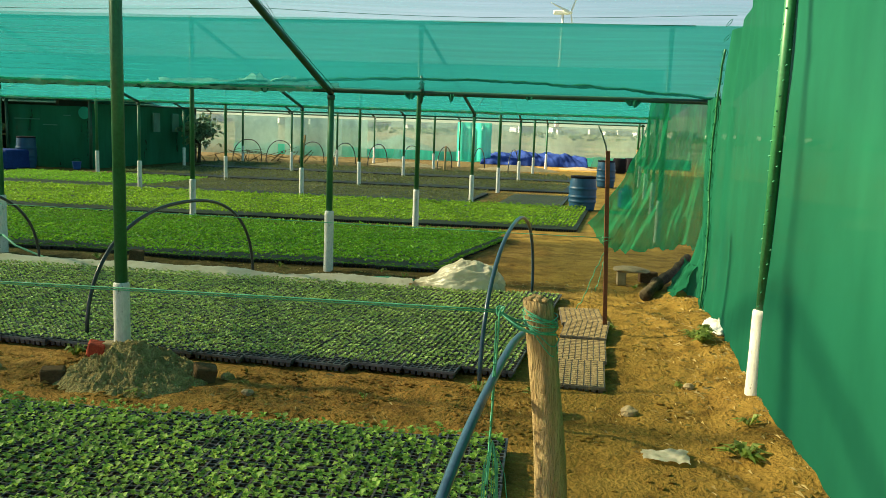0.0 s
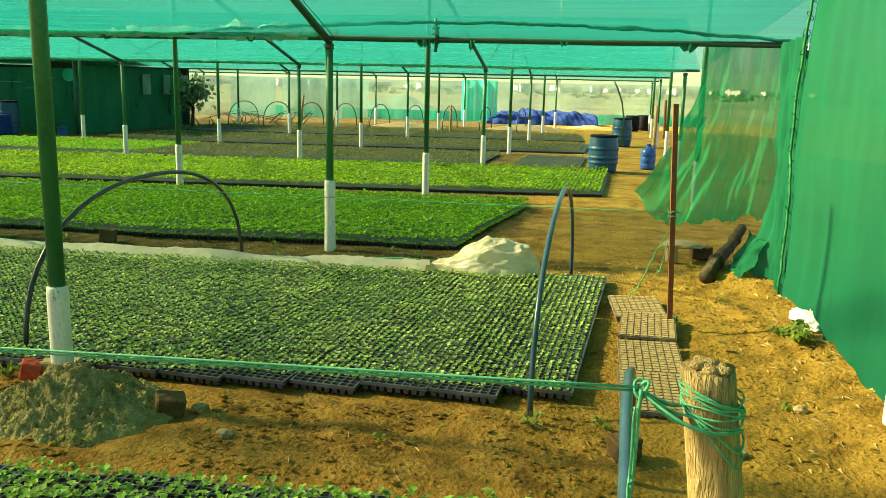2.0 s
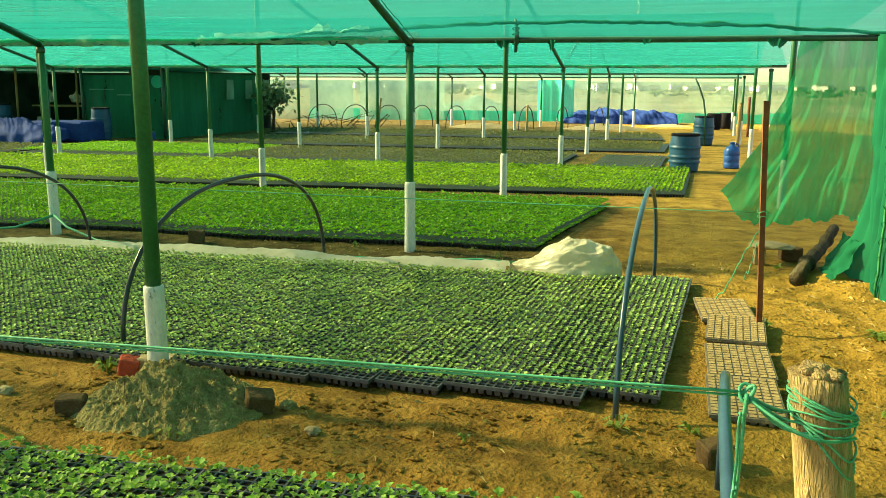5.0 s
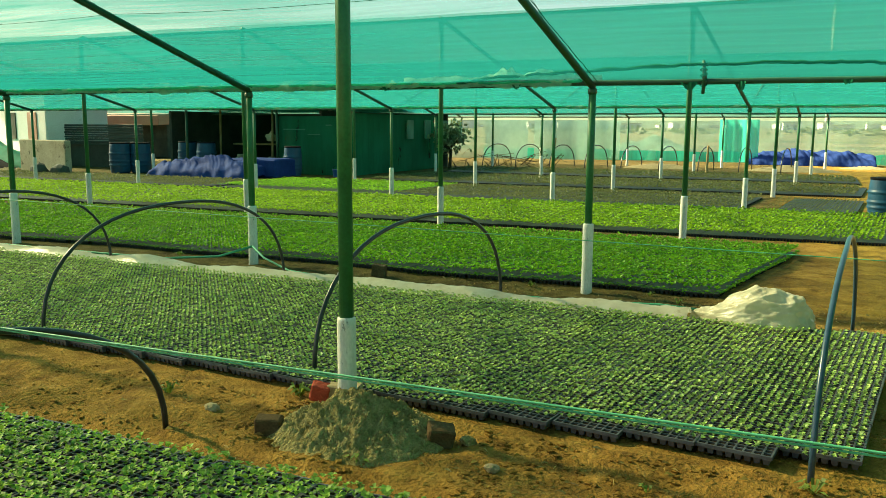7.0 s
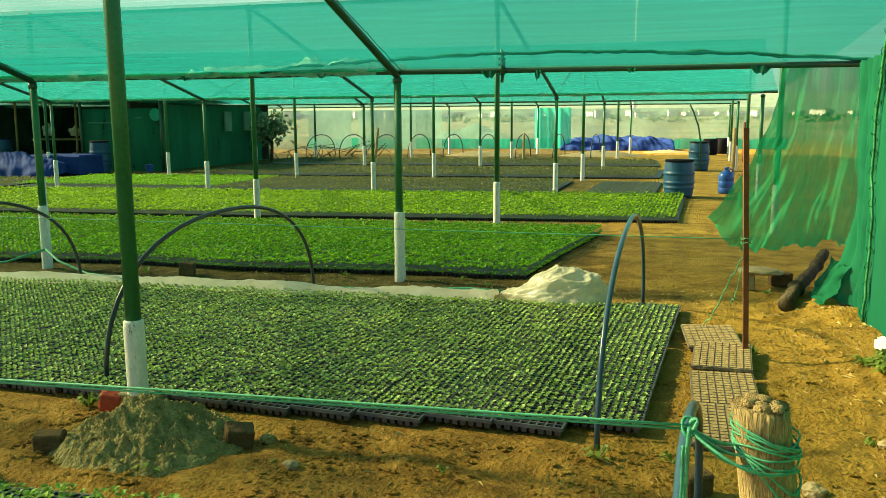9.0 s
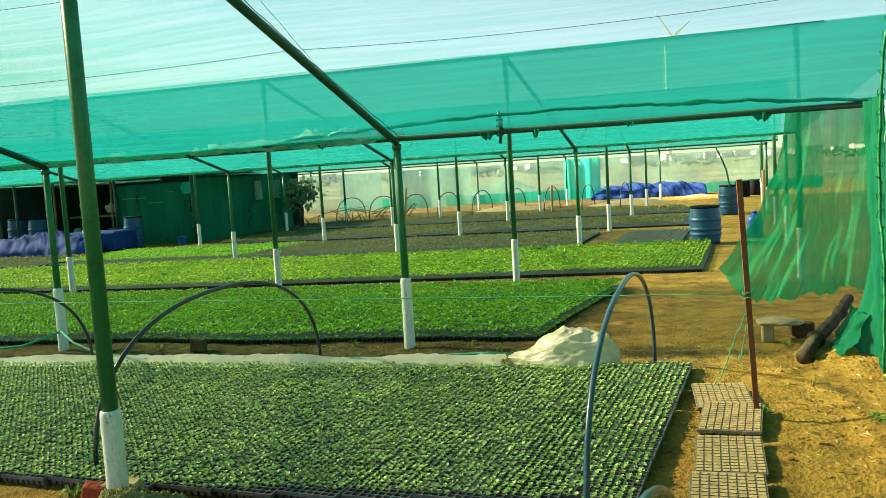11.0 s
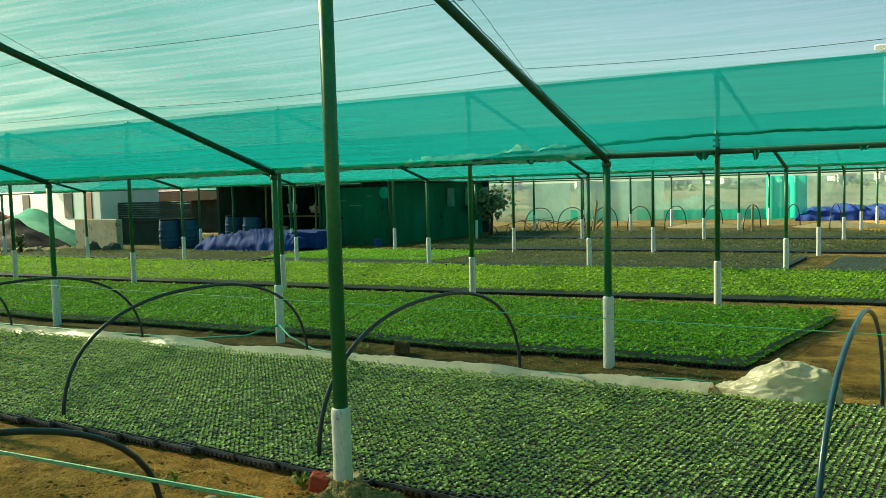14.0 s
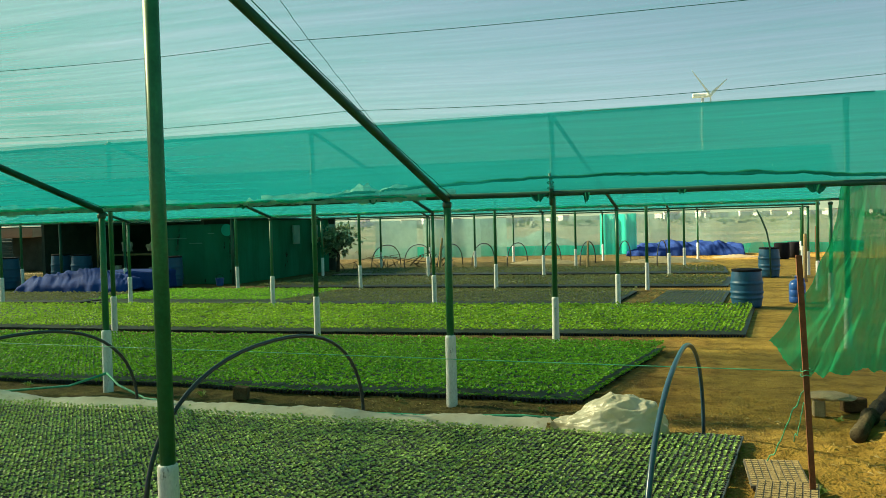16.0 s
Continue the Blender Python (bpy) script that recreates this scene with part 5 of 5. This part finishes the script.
def barrel(x, y, label, h=0.9, r=0.29, rot=0):
    ob = thing("barrel", pose(x, y, 0, 0, 0, rot), label, "barrel", "blue barrels")
    prof = [(r * 0.84, 0.0), (r * 0.88, 0.02)]
    for i in range(1, 36):
        z = h * i / 36
        ring = 0.016 if i in (9, 10, 14, 15, 23, 24) else 0.0
        prof.append((r * (0.88 + 0.12 * math.sin(math.pi * i / 36) ** 0.7) + ring, z))
    prof += [(r * 0.86, h - 0.012), (r * 0.84, h)]
    Build().lathe(prof, 32).done("body", BARREL, ob, smooth=True)
    Build().lathe([(r * 0.9, h - 0.035), (r * 0.935, h - 0.03), (r * 0.935, h + 0.014), (r * 0.86, h + 0.016)], 32).done("lid_ring", CRATE, ob, smooth=True)
    Build().lathe([(r * 0.88, h + 0.0), (r * 0.88, h + 0.008), (r * 0.8, h - 0.004)], 24).done("lid", BARREL, ob, smooth=True)
    for a in (0.5, 3.6):
        Build().lathe([(0.03, h), (0.03, h + 0.02), (0.024, h + 0.024)], 12, (r * 0.6 * math.cos(a), r * 0.6 * math.sin(a), 0)).done("bung", BARREL, ob, smooth=True)
    return ob


barrel(0.88, 19.15, "blue plastic barrel standing at the end of the fourth bed", 0.76, 0.31)
b2 = barrel(1.98, 27.6, "dark blue plastic barrel standing by the path", 0.86, 0.3, 40)
barrel(-16.42, 24.6, "blue plastic barrel standing before the shed", 0.98, 0.3)
for x, y in ((-22.7, 23.2), (-22.25, 23.7), (-20.9, 25.6), (-22.3, 26.2)):
    barrel(x, y, "large blue plastic barrel standing by the concrete wall", 1.05, 0.36)

jug = thing("water_jug", pose(1.93, 20.1, 0, 0, 0, 15), "blue plastic water jug standing on the path", "jug")
Build().lathe([(0.15, 0), (0.165, 0.02), (0.165, 0.12), (0.158, 0.13), (0.165, 0.14), (0.165, 0.26), (0.158, 0.27), (0.165, 0.28), (0.165, 0.38), (0.13, 0.45), (0.05, 0.49), (0.045, 0.53)], 24).done("body", JUG, jug, smooth=True)
Build().lathe([(0.05, 0.52), (0.052, 0.56), (0.045, 0.565)], 16).done("cap", JUG, jug, smooth=True)
Build().tube([(0.05, 0, 0.48), (0.09, 0, 0.53), (0.13, 0, 0.5), (0.15, 0, 0.4)], 0.014, 8).done("handle", JUG, jug, smooth=True)

# ---- the far end ----


def tarp_pile(name, x0, x1, y, h, depth, label, seed):
    def fn(u, v):
        x = x0 + (x1 - x0) * u
        e = max(0.0, math.sin(math.pi * u)) ** 0.18
        prof = max(0.0, math.sin(math.pi * v)) ** 0.6
        p = Vector((x * 1.3 + seed, v * 4, 0))
        z = h * prof * e * (0.8 + 0.22 * noise.noise(p * 0.8))
        for f, k in ((1.6, 0.2), (3.3, 0.17), (6.9, 0.08)):
            z += k * prof * (0.35 - abs(noise.noise(Vector((x * f + 1.4 * f * v, v * 1.6, seed + f)))))
        yy = y + depth * (v - 0.5) + 0.12 * noise.noise(p * 1.7)
        return x, yy, max(0.0, z) + 0.005
    return tagged(Build().sheet(fn, 170, 40).done(name, TARP, smooth=True), label, "tarpaulin")


tarp_pile("blue_tarpaulin", -3.3, 2.1, 42.8, 0.72, 2.0, "crumpled heap of blue tarpaulin at the far end", 2)
tarp_pile("blue_tarpaulin", -20.6, -16.6, 23.0, 0.66, 1.6, "crumpled blue tarpaulin spread in front of the shed", 9)
tank = tagged(Build().box((-17.2, 23.9, 0.3), (2.0, 1.2, 0.6), 0.05).done("water_tank", TARP), "low tank lined with blue tarpaulin beside the shed", "tank")


def back_wall(u, v):
    x = -17.0 + 24.4 * u
    return x, 43.9 + 0.1 * math.sin(1.7 * x) * (1 - v) + 0.05 * noise.noise((x, v * 3, 0)), 0.0 + 2.0 * v


tagged(Build().sheet(back_wall, 90, 8).done("wall_net_north", BACK_NET, smooth=True), "thin faded green net closing the far end", "net wall", kind="structure")


def low_net(u, v):
    x = -17.0 + 24.4 * u
    return x, 43.8 + 0.06 * math.sin(3 * x), 0.0 + (0.5 + 0.12 * noise.noise((x * 0.8, 0, 0))) * v


tagged(Build().sheet(low_net, 90, 4).done("net_skirt", BRIGHT_NET, smooth=True), "double strip of green net along the foot of the far net", "net skirt")


def bright(u, v):
    return -4.55 + 1.75 * u + 0.1 * (v - 0.5) * noise.noise((u * 3, 2, 1)), 42.2 + 0.1 * math.sin(11 * u), 0.1 + 1.95 * v


tagged(Build().sheet(bright, 30, 14).done("net_drape", BRIGHT_NET, smooth=True), "bright turquoise net hanging in the far end", "net drape")
for x0, x1, y in ((-19.2, -13.6, 41.0), (-13.4, -10.4, 41.5), (-11.6, -9.4, 43.0)):
    def panel(u, v, x0=x0, x1=x1, y=y):
        return x0 + (x1 - x0) * u, y + 0.08 * math.sin(7 * u), 0.05 + 1.95 * v
    tagged(Build().sheet(panel, 24, 8).done("far_net_screen", BACK_NET, smooth=True), "faded green net panel at the far corner", "net panel", "net panels")
tagged(heap("sand_mound", -1.2, 36.6, 1.8, 0.7, 0.22, STONE, "pale heap of sand on the ground", "sand heap", 4, 24), group="sand heaps")
tagged(heap("sand_mound", -6.2, 36.4, 1.6, 0.6, 0.2, STONE, "pale heap of sand on the ground", "sand heap", 8, 24), group="sand heaps")
tagged(heap("sand_mound", 1.6, 40.0, 1.0, 0.6, 0.1, STONE, "pale earth heaped on the ground", "sack heap", 6, 24), group="sand heaps")
tagged(heap("net_mound", -8.5, 46.5, 3.2, 1.6, 1.2, BACK_NET, "mound covered with faded green net outside", "net mound", 5, 30))


def wood_stake(x, y, h, tilt, label="rough wooden stake standing in the ground", r=0.05, mat=WOOD_DARK):
    pts = [(x + tilt * h * i / 6 + 0.02 * noise.noise((i, x, y)), y, -0.05 + h * i / 6) for i in range(7)]
    return tagged(Build().tube(pts, [r * (1 - 0.04 * i) for i in range(7)], 8).done("wooden_stake", mat, smooth=True), label, "stake", "wooden stakes")


wood_stake(-9.8, 32.5, 1.3, 0.12, r=0.06, mat=WOOD)
wood_stake(-3.9, 32.0, 1.1, 0.02, r=0.05, mat=WOOD)
wood_stake(2.75, 25.8, 1.35, 0.01, r=0.06, mat=WOOD)
wood_stake(4.0, 33.0, 1.45, -0.02, r=0.06, mat=RUST)
wood_stake(-9.26, 7.14, 0.95, -0.09, "rough wooden stake standing in the second bed", 0.032, WOOD_DARK)
for k, x in enumerate((3.3, 3.9)):
    tagged(Build().lathe([(0.26, 0), (0.3, 0.05), (0.3, 0.6), (0.27, 0.66)], 18, (x, 38.0 + k, 0)).done("black_drum", CRATE, smooth=True), "black plastic drum standing by the far path", "drum", "black drums")

tagged(Build().tube([(2.0, 27.3, 0.0), (1.98, 27.3, 0.9), (1.9, 27.3, 1.35), (1.75, 27.3, 1.75), (1.62, 27.3, 2.0)], 0.025, 8).done("bent_pipe", PIPE_DARK, smooth=True), "bent dark water pipe rising beside the barrel", "pipe")
# leaning frames and branches near the shed corner
for k in range(22):
    x, y = -13.6 + 3.4 * rng.random(), 31.5 + 4.5 * rng.random()
    pts = [(x, y, 0.02), (x + 0.35 * rng.standard_normal(), y + 0.3, 0.25 + 0.3 * rng.random()), (x + 0.7 * rng.standard_normal(), y + 0.4, 0.1 + 0.6 * rng.random())]
    tagged(Build().tube(pts, [0.022, 0.016, 0.008], 6).done("dry_branch", WOOD_DARK, smooth=True), "dry branch lying in the corner by the shed", "branch", "dry branches")


def bush(name, cx, cy, cz, sx, sy, sz, n, leaf, label, material=FOLIAGE, trunk=True):
    ob = thing(name, pose(cx, cy, 0), label, "tree")
    if trunk:
        b = Build().tube([(0, 0, -0.05), (0.05, 0, cz * 0.5), (0.0, 0.05, cz)], [0.08, 0.06, 0.04], 8)
        for k in range(5):
            a = k * 1.3
            b.tube([(0, 0, cz * 0.6), (0.4 * sx * math.cos(a), 0.4 * sy * math.sin(a), cz + 0.3 * sz * math.sin(k))], [0.035, 0.012], 6)
        b.done("trunk", WOOD_DARK, ob, smooth=True)
    b = Build()
    for k in range(n):
        v = Vector(rng.standard_normal(3)).normalized() * (rng.random() ** 0.4)
        v *= 0.75 + 0.5 * noise.noise(v * 2.0 + Vector((cx, cy, 0)))
        c = Vector((v.x * sx, v.y * sy, cz + v.z * sz))
        d1, d2 = Vector(rng.standard_normal(3)).normalized() * leaf, Vector(rng.standard_normal(3)).normalized() * leaf * 0.5
        b.add([c, c + d1 * 0.5 + d2, c + d1, c + d1 * 0.5 - d2], [(0, 1, 2, 3)])
    b.done("crown", material, ob)
    return ob


bush("small_tree", -13.3, 30.6, 1.3, 1.15, 0.7, 0.8, 560, 0.17, "small leafy tree with pale dusty leaves by the shed", LEAF_TREE)
bush("small_bush", -27.4, 20.6, 0.42, 0.3, 0.25, 0.36, 130, 0.11, "small bush with yellowing leaves beside the concrete wall")

# ---- shed on the west side ----
shed = thing("net_shed", pose(0, 0, 0), "low dark shed hung with green net, open at the front", "shed")


def shed_panel(x0, y0, x1, y1, z0, z1, material, name, label=""):
    def fn(u, v):
        fold = 0.04 * math.sin(19 * u) + 0.03 * noise.noise((u * 8, v * 3, x0))
        dx, dy = y1 - y0, x0 - x1
        q = math.hypot(dx, dy)
        return x0 + (x1 - x0) * u + fold * dx / q, y0 + (y1 - y0) * u + fold * dy / q, z0 + (z1 - z0) * v
    return Build().sheet(fn, 40, 10).done(name, material, shed, label, smooth=True)


shed_panel(-17.6, 25.5, -14.7, 25.5, 0.0, 2.0, SHED_NET, "front_net", "dark green net hung over the front")
shed_panel(-14.7, 25.5, -14.3, 32.0, 0.0, 2.1, SHED_NET, "side_net", "dark green net hung over the side")
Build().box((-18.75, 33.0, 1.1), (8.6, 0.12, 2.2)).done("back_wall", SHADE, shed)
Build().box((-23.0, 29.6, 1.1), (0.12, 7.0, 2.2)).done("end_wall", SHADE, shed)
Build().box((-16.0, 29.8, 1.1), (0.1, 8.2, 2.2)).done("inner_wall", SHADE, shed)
Build().box((-18.6, 29.8, 2.3), (9.2, 9.2, 0.03)).done("shed_roof", SHED_NET, shed)
for x in (-21.6, -17.6, -14.7):
    Build().tube([(x, 25.4, 0), (x, 25.4, 2.26)], 0.05, 8).done("corner_post", PIPE_DARK, shed, smooth=True)
# pale panels stand in for bright window openings in the side net
for k in range(4):
    Build().box((-14.35 + 0.12 * k, 29.3 + 1.3 * k, 1.55), (0.06, 0.5, 0.7), 0.01).done("vent_panel", BACK_NET, shed, "pale panel standing in for a bright window opening")
Build().add([(-14.9 + 0.2 * math.cos(a), 25.4, 1.8 + 0.2 * math.sin(a)) for a in (math.pi * i / 12 for i in range(24))] + [(-14.9 + 0.2 * math.cos(a), 25.42, 1.8 + 0.2 * math.sin(a)) for a in (math.pi * i / 12 for i in range(24))], [tuple(range(24))] + [(i, (i + 1) % 24, 24 + (i + 1) % 24, 24 + i) for i in range(24)]).done("round_patch", BRIGHT_NET, shed, "round bright green patch sewn on the front")
for x in (-21.3, -20.1, -18.9):
    Build().tube([(x, 26.9, 0), (x + 0.05, 26.9, 2.26)], 0.04, 8).done("inner_post", WOOD, shed, smooth=True)
Build().box((-19.8, 27.9, 0.95), (3.0, 0.5, 0.06), 0.01).done("shelf", WOOD, shed, "rough plank shelf in the dark bay")
for x, h, m, lab in ((-20.7, 0.3, SACK, "white plastic bundle lying on the shed's shelf"), (-19.6, 0.24, SHEET, "pale crumpled bag lying on the shed's shelf"), (-18.7, 0.26, CONCRETE, "grey bundle lying on the shed's shelf")):
    tagged(Build().lump((x, 27.85, 0.98 + 0.45 * h), (0.2, 0.17, h), 0.5, 3, 2.0).done("bundle", m, smooth=True), lab, "bundle", "bundles in the shed")
pail = thing("bucket", pose(-14.9, 24.9, 0), "small blue plastic bucket standing before the shed", "bucket")
Build().lathe([(0.1, 0), (0.11, 0.02), (0.14, 0.24), (0.15, 0.25), (0.13, 0.25)], 18).done("body", JUG, pail, smooth=True)
Build().tube([(0.14 * math.cos(a), 0, 0.24 + 0.12 * math.sin(a)) for a in (math.pi * i / 12 for i in range(13))], 0.006, 6).done("handle", CRATE, pail, smooth=True)
for x, z, w in ((-16.9, 1.55, 0.9), (-16.1, 1.38, 0.5), (-15.5, 1.7, 0.25)):
    Build().box((x, 25.42, z), (w, 0.02, 0.035), 0.006).done("torn_slit", WEST_NET, shed, "pale torn slit in the front net")
# sacks and pots in the dark bay
for x, y, h, r in ((-20.3, 26.8, 0.5, 0.22), (-19.3, 27.4, 0.4, 0.25), (-18.4, 27.0, 0.45, 0.2)):
    tagged(Build().lathe([(r * 0.8, 0), (r, 0.05), (r * 1.05, h * 0.6), (r * 0.6, h), (r * 0.5, h + 0.1)], 14, (x, y, 0)).done("grey_pot", CONCRETE, smooth=True), "dusty grey pot standing inside the shed", "pot", "pots in the shed")

# corrugated fence, concrete wall, building beyond
fence = thing("tin_fence", pose(0, 0, 0), "ribbed grey-green tin sheet fence on dark boards", "fence")
for k in range(9):
    Build().box((-26.0, 25.6 - 0.02 * (k % 2), 0.92 + 0.09 * k), (4.2, 0.03, 0.08), 0.01).done("tin_slat", TIN, fence)
Build().box((-26.0, 25.75, 0.5), (4.3, 0.1, 1.0), 0.01).done("lower_board", SHADE, fence)
cw = Build().box((0, 0, 0.56), (3.2, 0.22, 1.16), 0.02).done("concrete_wall", CONCRETE)
cw.matrix_world = pose(-24.85, 21.9, 0, 0, 0, -14)
tagged(cw, "low weathered grey concrete wall", "wall")
for x in (-24.3, -23.4):
    tagged(Build().lump((x, 21.2, 0.12), (0.35, 0.25, 0.25), 0.4, 2).done("dark_rubble", SHADE), "dark rubble lying against the concrete wall", "rubble", "rubble")
house = thing("white_building", pose(-39.1, 30.2, 0, 0, 0, -20), "long white plastered building standing beyond the nursery", "building")
Build().box((0, 0, 1.6), (24, 2.5, 3.2), 0.05).done("wall", PLASTER, house)
Build().box((0, 0, 3.28), (24.4, 2.9, 0.15), 0.03).done("roof_slab", CONCRETE, house)
for x in (-9.5, -3.5, 10.6):
    Build().box((x, -1.26, 1.1), (0.95, 0.06, 2.1), 0.01).done("door", PINK, house, "faded pink door")
for x in (2.0, 8.2):
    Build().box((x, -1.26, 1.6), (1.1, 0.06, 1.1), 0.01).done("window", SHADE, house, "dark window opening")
lean_to = thing("lean_to", pose(-33.4, 34.5, 0), "low lean-to with a faded pink tin roof", "lean-to")
Build().box((0, 0, 1.95), (6.2, 2.4, 0.5), 0.03, Matrix.Rotation(0.05, 3, "X").to_4x4()).done("roof", PINK, lean_to, "faded pink tin sheet roof")
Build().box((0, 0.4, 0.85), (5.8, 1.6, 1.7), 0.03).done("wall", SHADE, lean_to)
tagged(heap("red_earth_heap", -36.2, 24.8, 3.4, 2.0, 2.1, RED_EARTH, "large heap of reddish earth beyond the nursery", "earth heap", 11, 40))
tagged(heap("covered_mound", -31.5, 24.0, 4.0, 1.3, 1.55, WEST_NET, "mound covered with faded green net", "covered mound", 14, 40))
# near-black mound added to stand for the covered mound's shaded lower half
tagged(heap("dark_mound", -30.7, 22.5, 3.6, 0.9, 1.15, CRATE, "low black mound added for the covered mound's shaded lower half", "dark mound", 21, 40))
debris = Build()
for k in range(240):
    x, y = -33.5 + 7.5 * rng.random(), 20.9 + 1.3 * rng.random()
    q = 0.04 + 0.13 * rng.random() ** 2
    debris.lump((x, y, 0.3 * q), (q * 1.4, q, q * 0.7), 0.6, 1)
tagged(debris.done("rubble_scatter", STONE), "scatter of pale broken stone and rubble", "rubble", kind="stuff")

def covered_stack(x, y, w, seed):
    """A stack under black film, drawn in at the foot and slumped on top."""
    b = Build()

    def fn(u, v):
        a = 2 * math.pi * u
        ca, sa = math.cos(a), math.sin(a)
        k = 1 / max(abs(ca), abs(sa)) ** 0.8
        rise = min(1.0, v / 0.62)
        inset = 1.0 if v < 0.62 else 1.0 - (v - 0.62) / 0.38
        r = k * inset * (0.94 + 0.06 * rise + 0.03 * noise.noise((ca * 3 + seed, sa * 3, v * 5)))
        return x + w / 2 * r * ca, y + 0.45 * r * sa, 0.86 * rise + (0.07 * noise.noise((ca * 1.5 * inset, sa * 2 * inset, seed)) if v > 0.5 else 0.0)
    b.sheet(fn, 64, 24)
    return tagged(b.done("covered_stack", CRATE, smooth=True), "stack wrapped in black film, standing beyond the beds", "covered stack", "covered stacks")


for x, y, w in ((-32.9, 17.6, 2.3), (-30.6, 18.0, 1.4), (-27.5, 18.6, 2.2), (-36.0, 18.2, 2.2)):
    covered_stack(x, y, w, x)


def green_drape(x0, x1, y, z1):
    def fn(u, v):
        return x0 + (x1 - x0) * u + 0.05 * noise.noise((v * 4, x0, 0)), y + 0.12 * math.sin(15 * u), 0.0 + z1 * v
    tagged(Build().sheet(fn, 30, 10).done("net_drape", BRIGHT_NET if z1 < 2.05 else WEST_NET, smooth=True), "pale green net hanging at the west side", "net drape", "net drapes")


green_drape(-35.4, -31.8, 20.6, 2.1)
green_drape(-31.9, -30.5, 20.4, 2.0)
green_drape(-48.0, -33.0, 21.0, 2.1)

# ---- beyond the fence ----
far_rng = np.random.default_rng(11)
for k in range(80):
    x, y = -420 + 640 * far_rng.random(), 420 + 380 * far_rng.random()
    w, d, h = 5 + 7 * far_rng.random(), 5 + 5 * far_rng.random(), 2.6 + 2.2 * far_rng.random()
    ob = thing("far_house", pose(x, y, 0, 0, 0, 40 * far_rng.random()), "small pale house far across the fields", "house", "far houses")
    Build().box((0, 0, h / 2), (w, d, h), 0.05).done("wall", PLASTER, ob)
    Build().box((0, 0, h + 0.15), (w + 0.6, d + 0.6, 0.3), 0.05).done("roof", CONCRETE, ob)
    for q in (-0.25, 0.25):
        Build().box((w * q, -d / 2 - 0.02, h * 0.55), (1.0, 0.1, 1.1)).done("window", SHADE, ob)
scrub = Build()
for k in range(3600):
    x = -320 + 560 * far_rng.random()
    y = 150 + 420 * far_rng.random() ** 1.4
    if noise.noise((x * 0.013, y * 0.03, 0)) < 0.05:
        continue
    c = Vector((x, y, 0))
    for q in range(3):
        s = 0.35 + 0.7 * far_rng.random()
        o = c + Vector((far_rng.standard_normal() * 1.4, far_rng.standard_normal(), 0.6 * s))
        a = Vector(far_rng.standard_normal(3)).normalized() * s
        d = Vector(far_rng.standard_normal(3)).normalized() * s
        scrub.add([o, o + a, o + a + d, o + d], [(0, 1, 2, 3)])
tagged(scrub.done("far_scrub", FOLIAGE), "scattered green scrub across the far fields", "scrub", kind="stuff")
hill = Build()


def ridge_line(u, v):
    x = -1500 + 2800 * u
    return x, 1000 + 260 * v, -2 + (26 + 22 * noise.noise((x * 0.0022, 3, 0)) + 7 * noise.noise((x * 0.011, 3, 0))) * math.sin(math.pi * v)


hill.sheet(ridge_line, 140, 10)
tagged(hill.done("far_hills", HILL, smooth=True), "low hazy hills on the horizon", "hills", kind="structure")

# ---- wind turbine ----
turbine = thing("wind_turbine", pose(8.0, 800, 0, 0, 0, 0), "white wind turbine turning far off", "wind turbine")
Build().lathe([(2.2, 0), (2.0, 20), (1.2, 110)], 20).done("tower", TURBINE, turbine, smooth=True)
nac = Build().box((0, 0, 0), (15.0, 4.2, 4.0), 0.9).done("nacelle", TURBINE, turbine)
nac.matrix_local = pose(-1.5, 0, 111.5, 0, 0, 0)
rotor = new("rotor")
rotor.parent = turbine
Build().lathe([(0.3, 2.0), (1.2, 1.4), (1.7, 0.0), (1.5, -1.4)], 16).done("hub", TURBINE, rotor, smooth=True)
for k in range(3):
    bl = Build()
    sec = [(0.5, 0.9), (4, 1.5), (8, 1.7), (16, 1.2), (26, 0.8), (34, 0.5), (37, 0.15)]
    vs = []
    for l, w in sec:
        vs += [(-w, l, 0.0), (0, l, 0.28), (w * 0.8, l, 0.0), (0, l, -0.28)]
    bl.add(vs, [(4 * i + q, 4 * i + (q + 1) % 4, 4 * i + 4 + (q + 1) % 4, 4 * i + 4 + q) for i in range(len(sec) - 1) for q in range(4)] + [(3, 2, 1, 0), tuple(range(4 * len(sec) - 4, 4 * len(sec)))])
    ob = bl.done("blade", TURBINE, rotor)
    ob.matrix_local = pose(0, 0, 0, 0, 0, 120 * k)


def settle():
    """Lets what stands beyond the first roof down onto the lower ground."""
    bpy.context.view_layer.update()
    fixed = ("support_post", "ground", "seedlings_third", "trays_third", "wind_turbine", "camera", "sun")
    for ob in [o for o in scene.objects if not o.parent and not o.name.startswith(fixed)]:
        corners = [o.matrix_world @ Vector(c) for o in [ob, *ob.children_recursive] if o.type == "MESH" for c in o.bound_box]
        if corners and min(c.y for c in corners) > 13.2 and min(c.z for c in corners) < 0.5:
            ob.location.z += LOW


settle()


def motions():
    # the rotor turns at 24 rounds a minute, its axis lying mostly across the view
    base = pose(7.0, 0, 111.5) @ pose(0, 0, 0, 90, 0, 60)
    walk(rotor, [(0.4 * i, base @ pose(0, 0, 0, 0, 0, -144 * (0.4 * i - 13.08))) for i in range(41)])


motions()
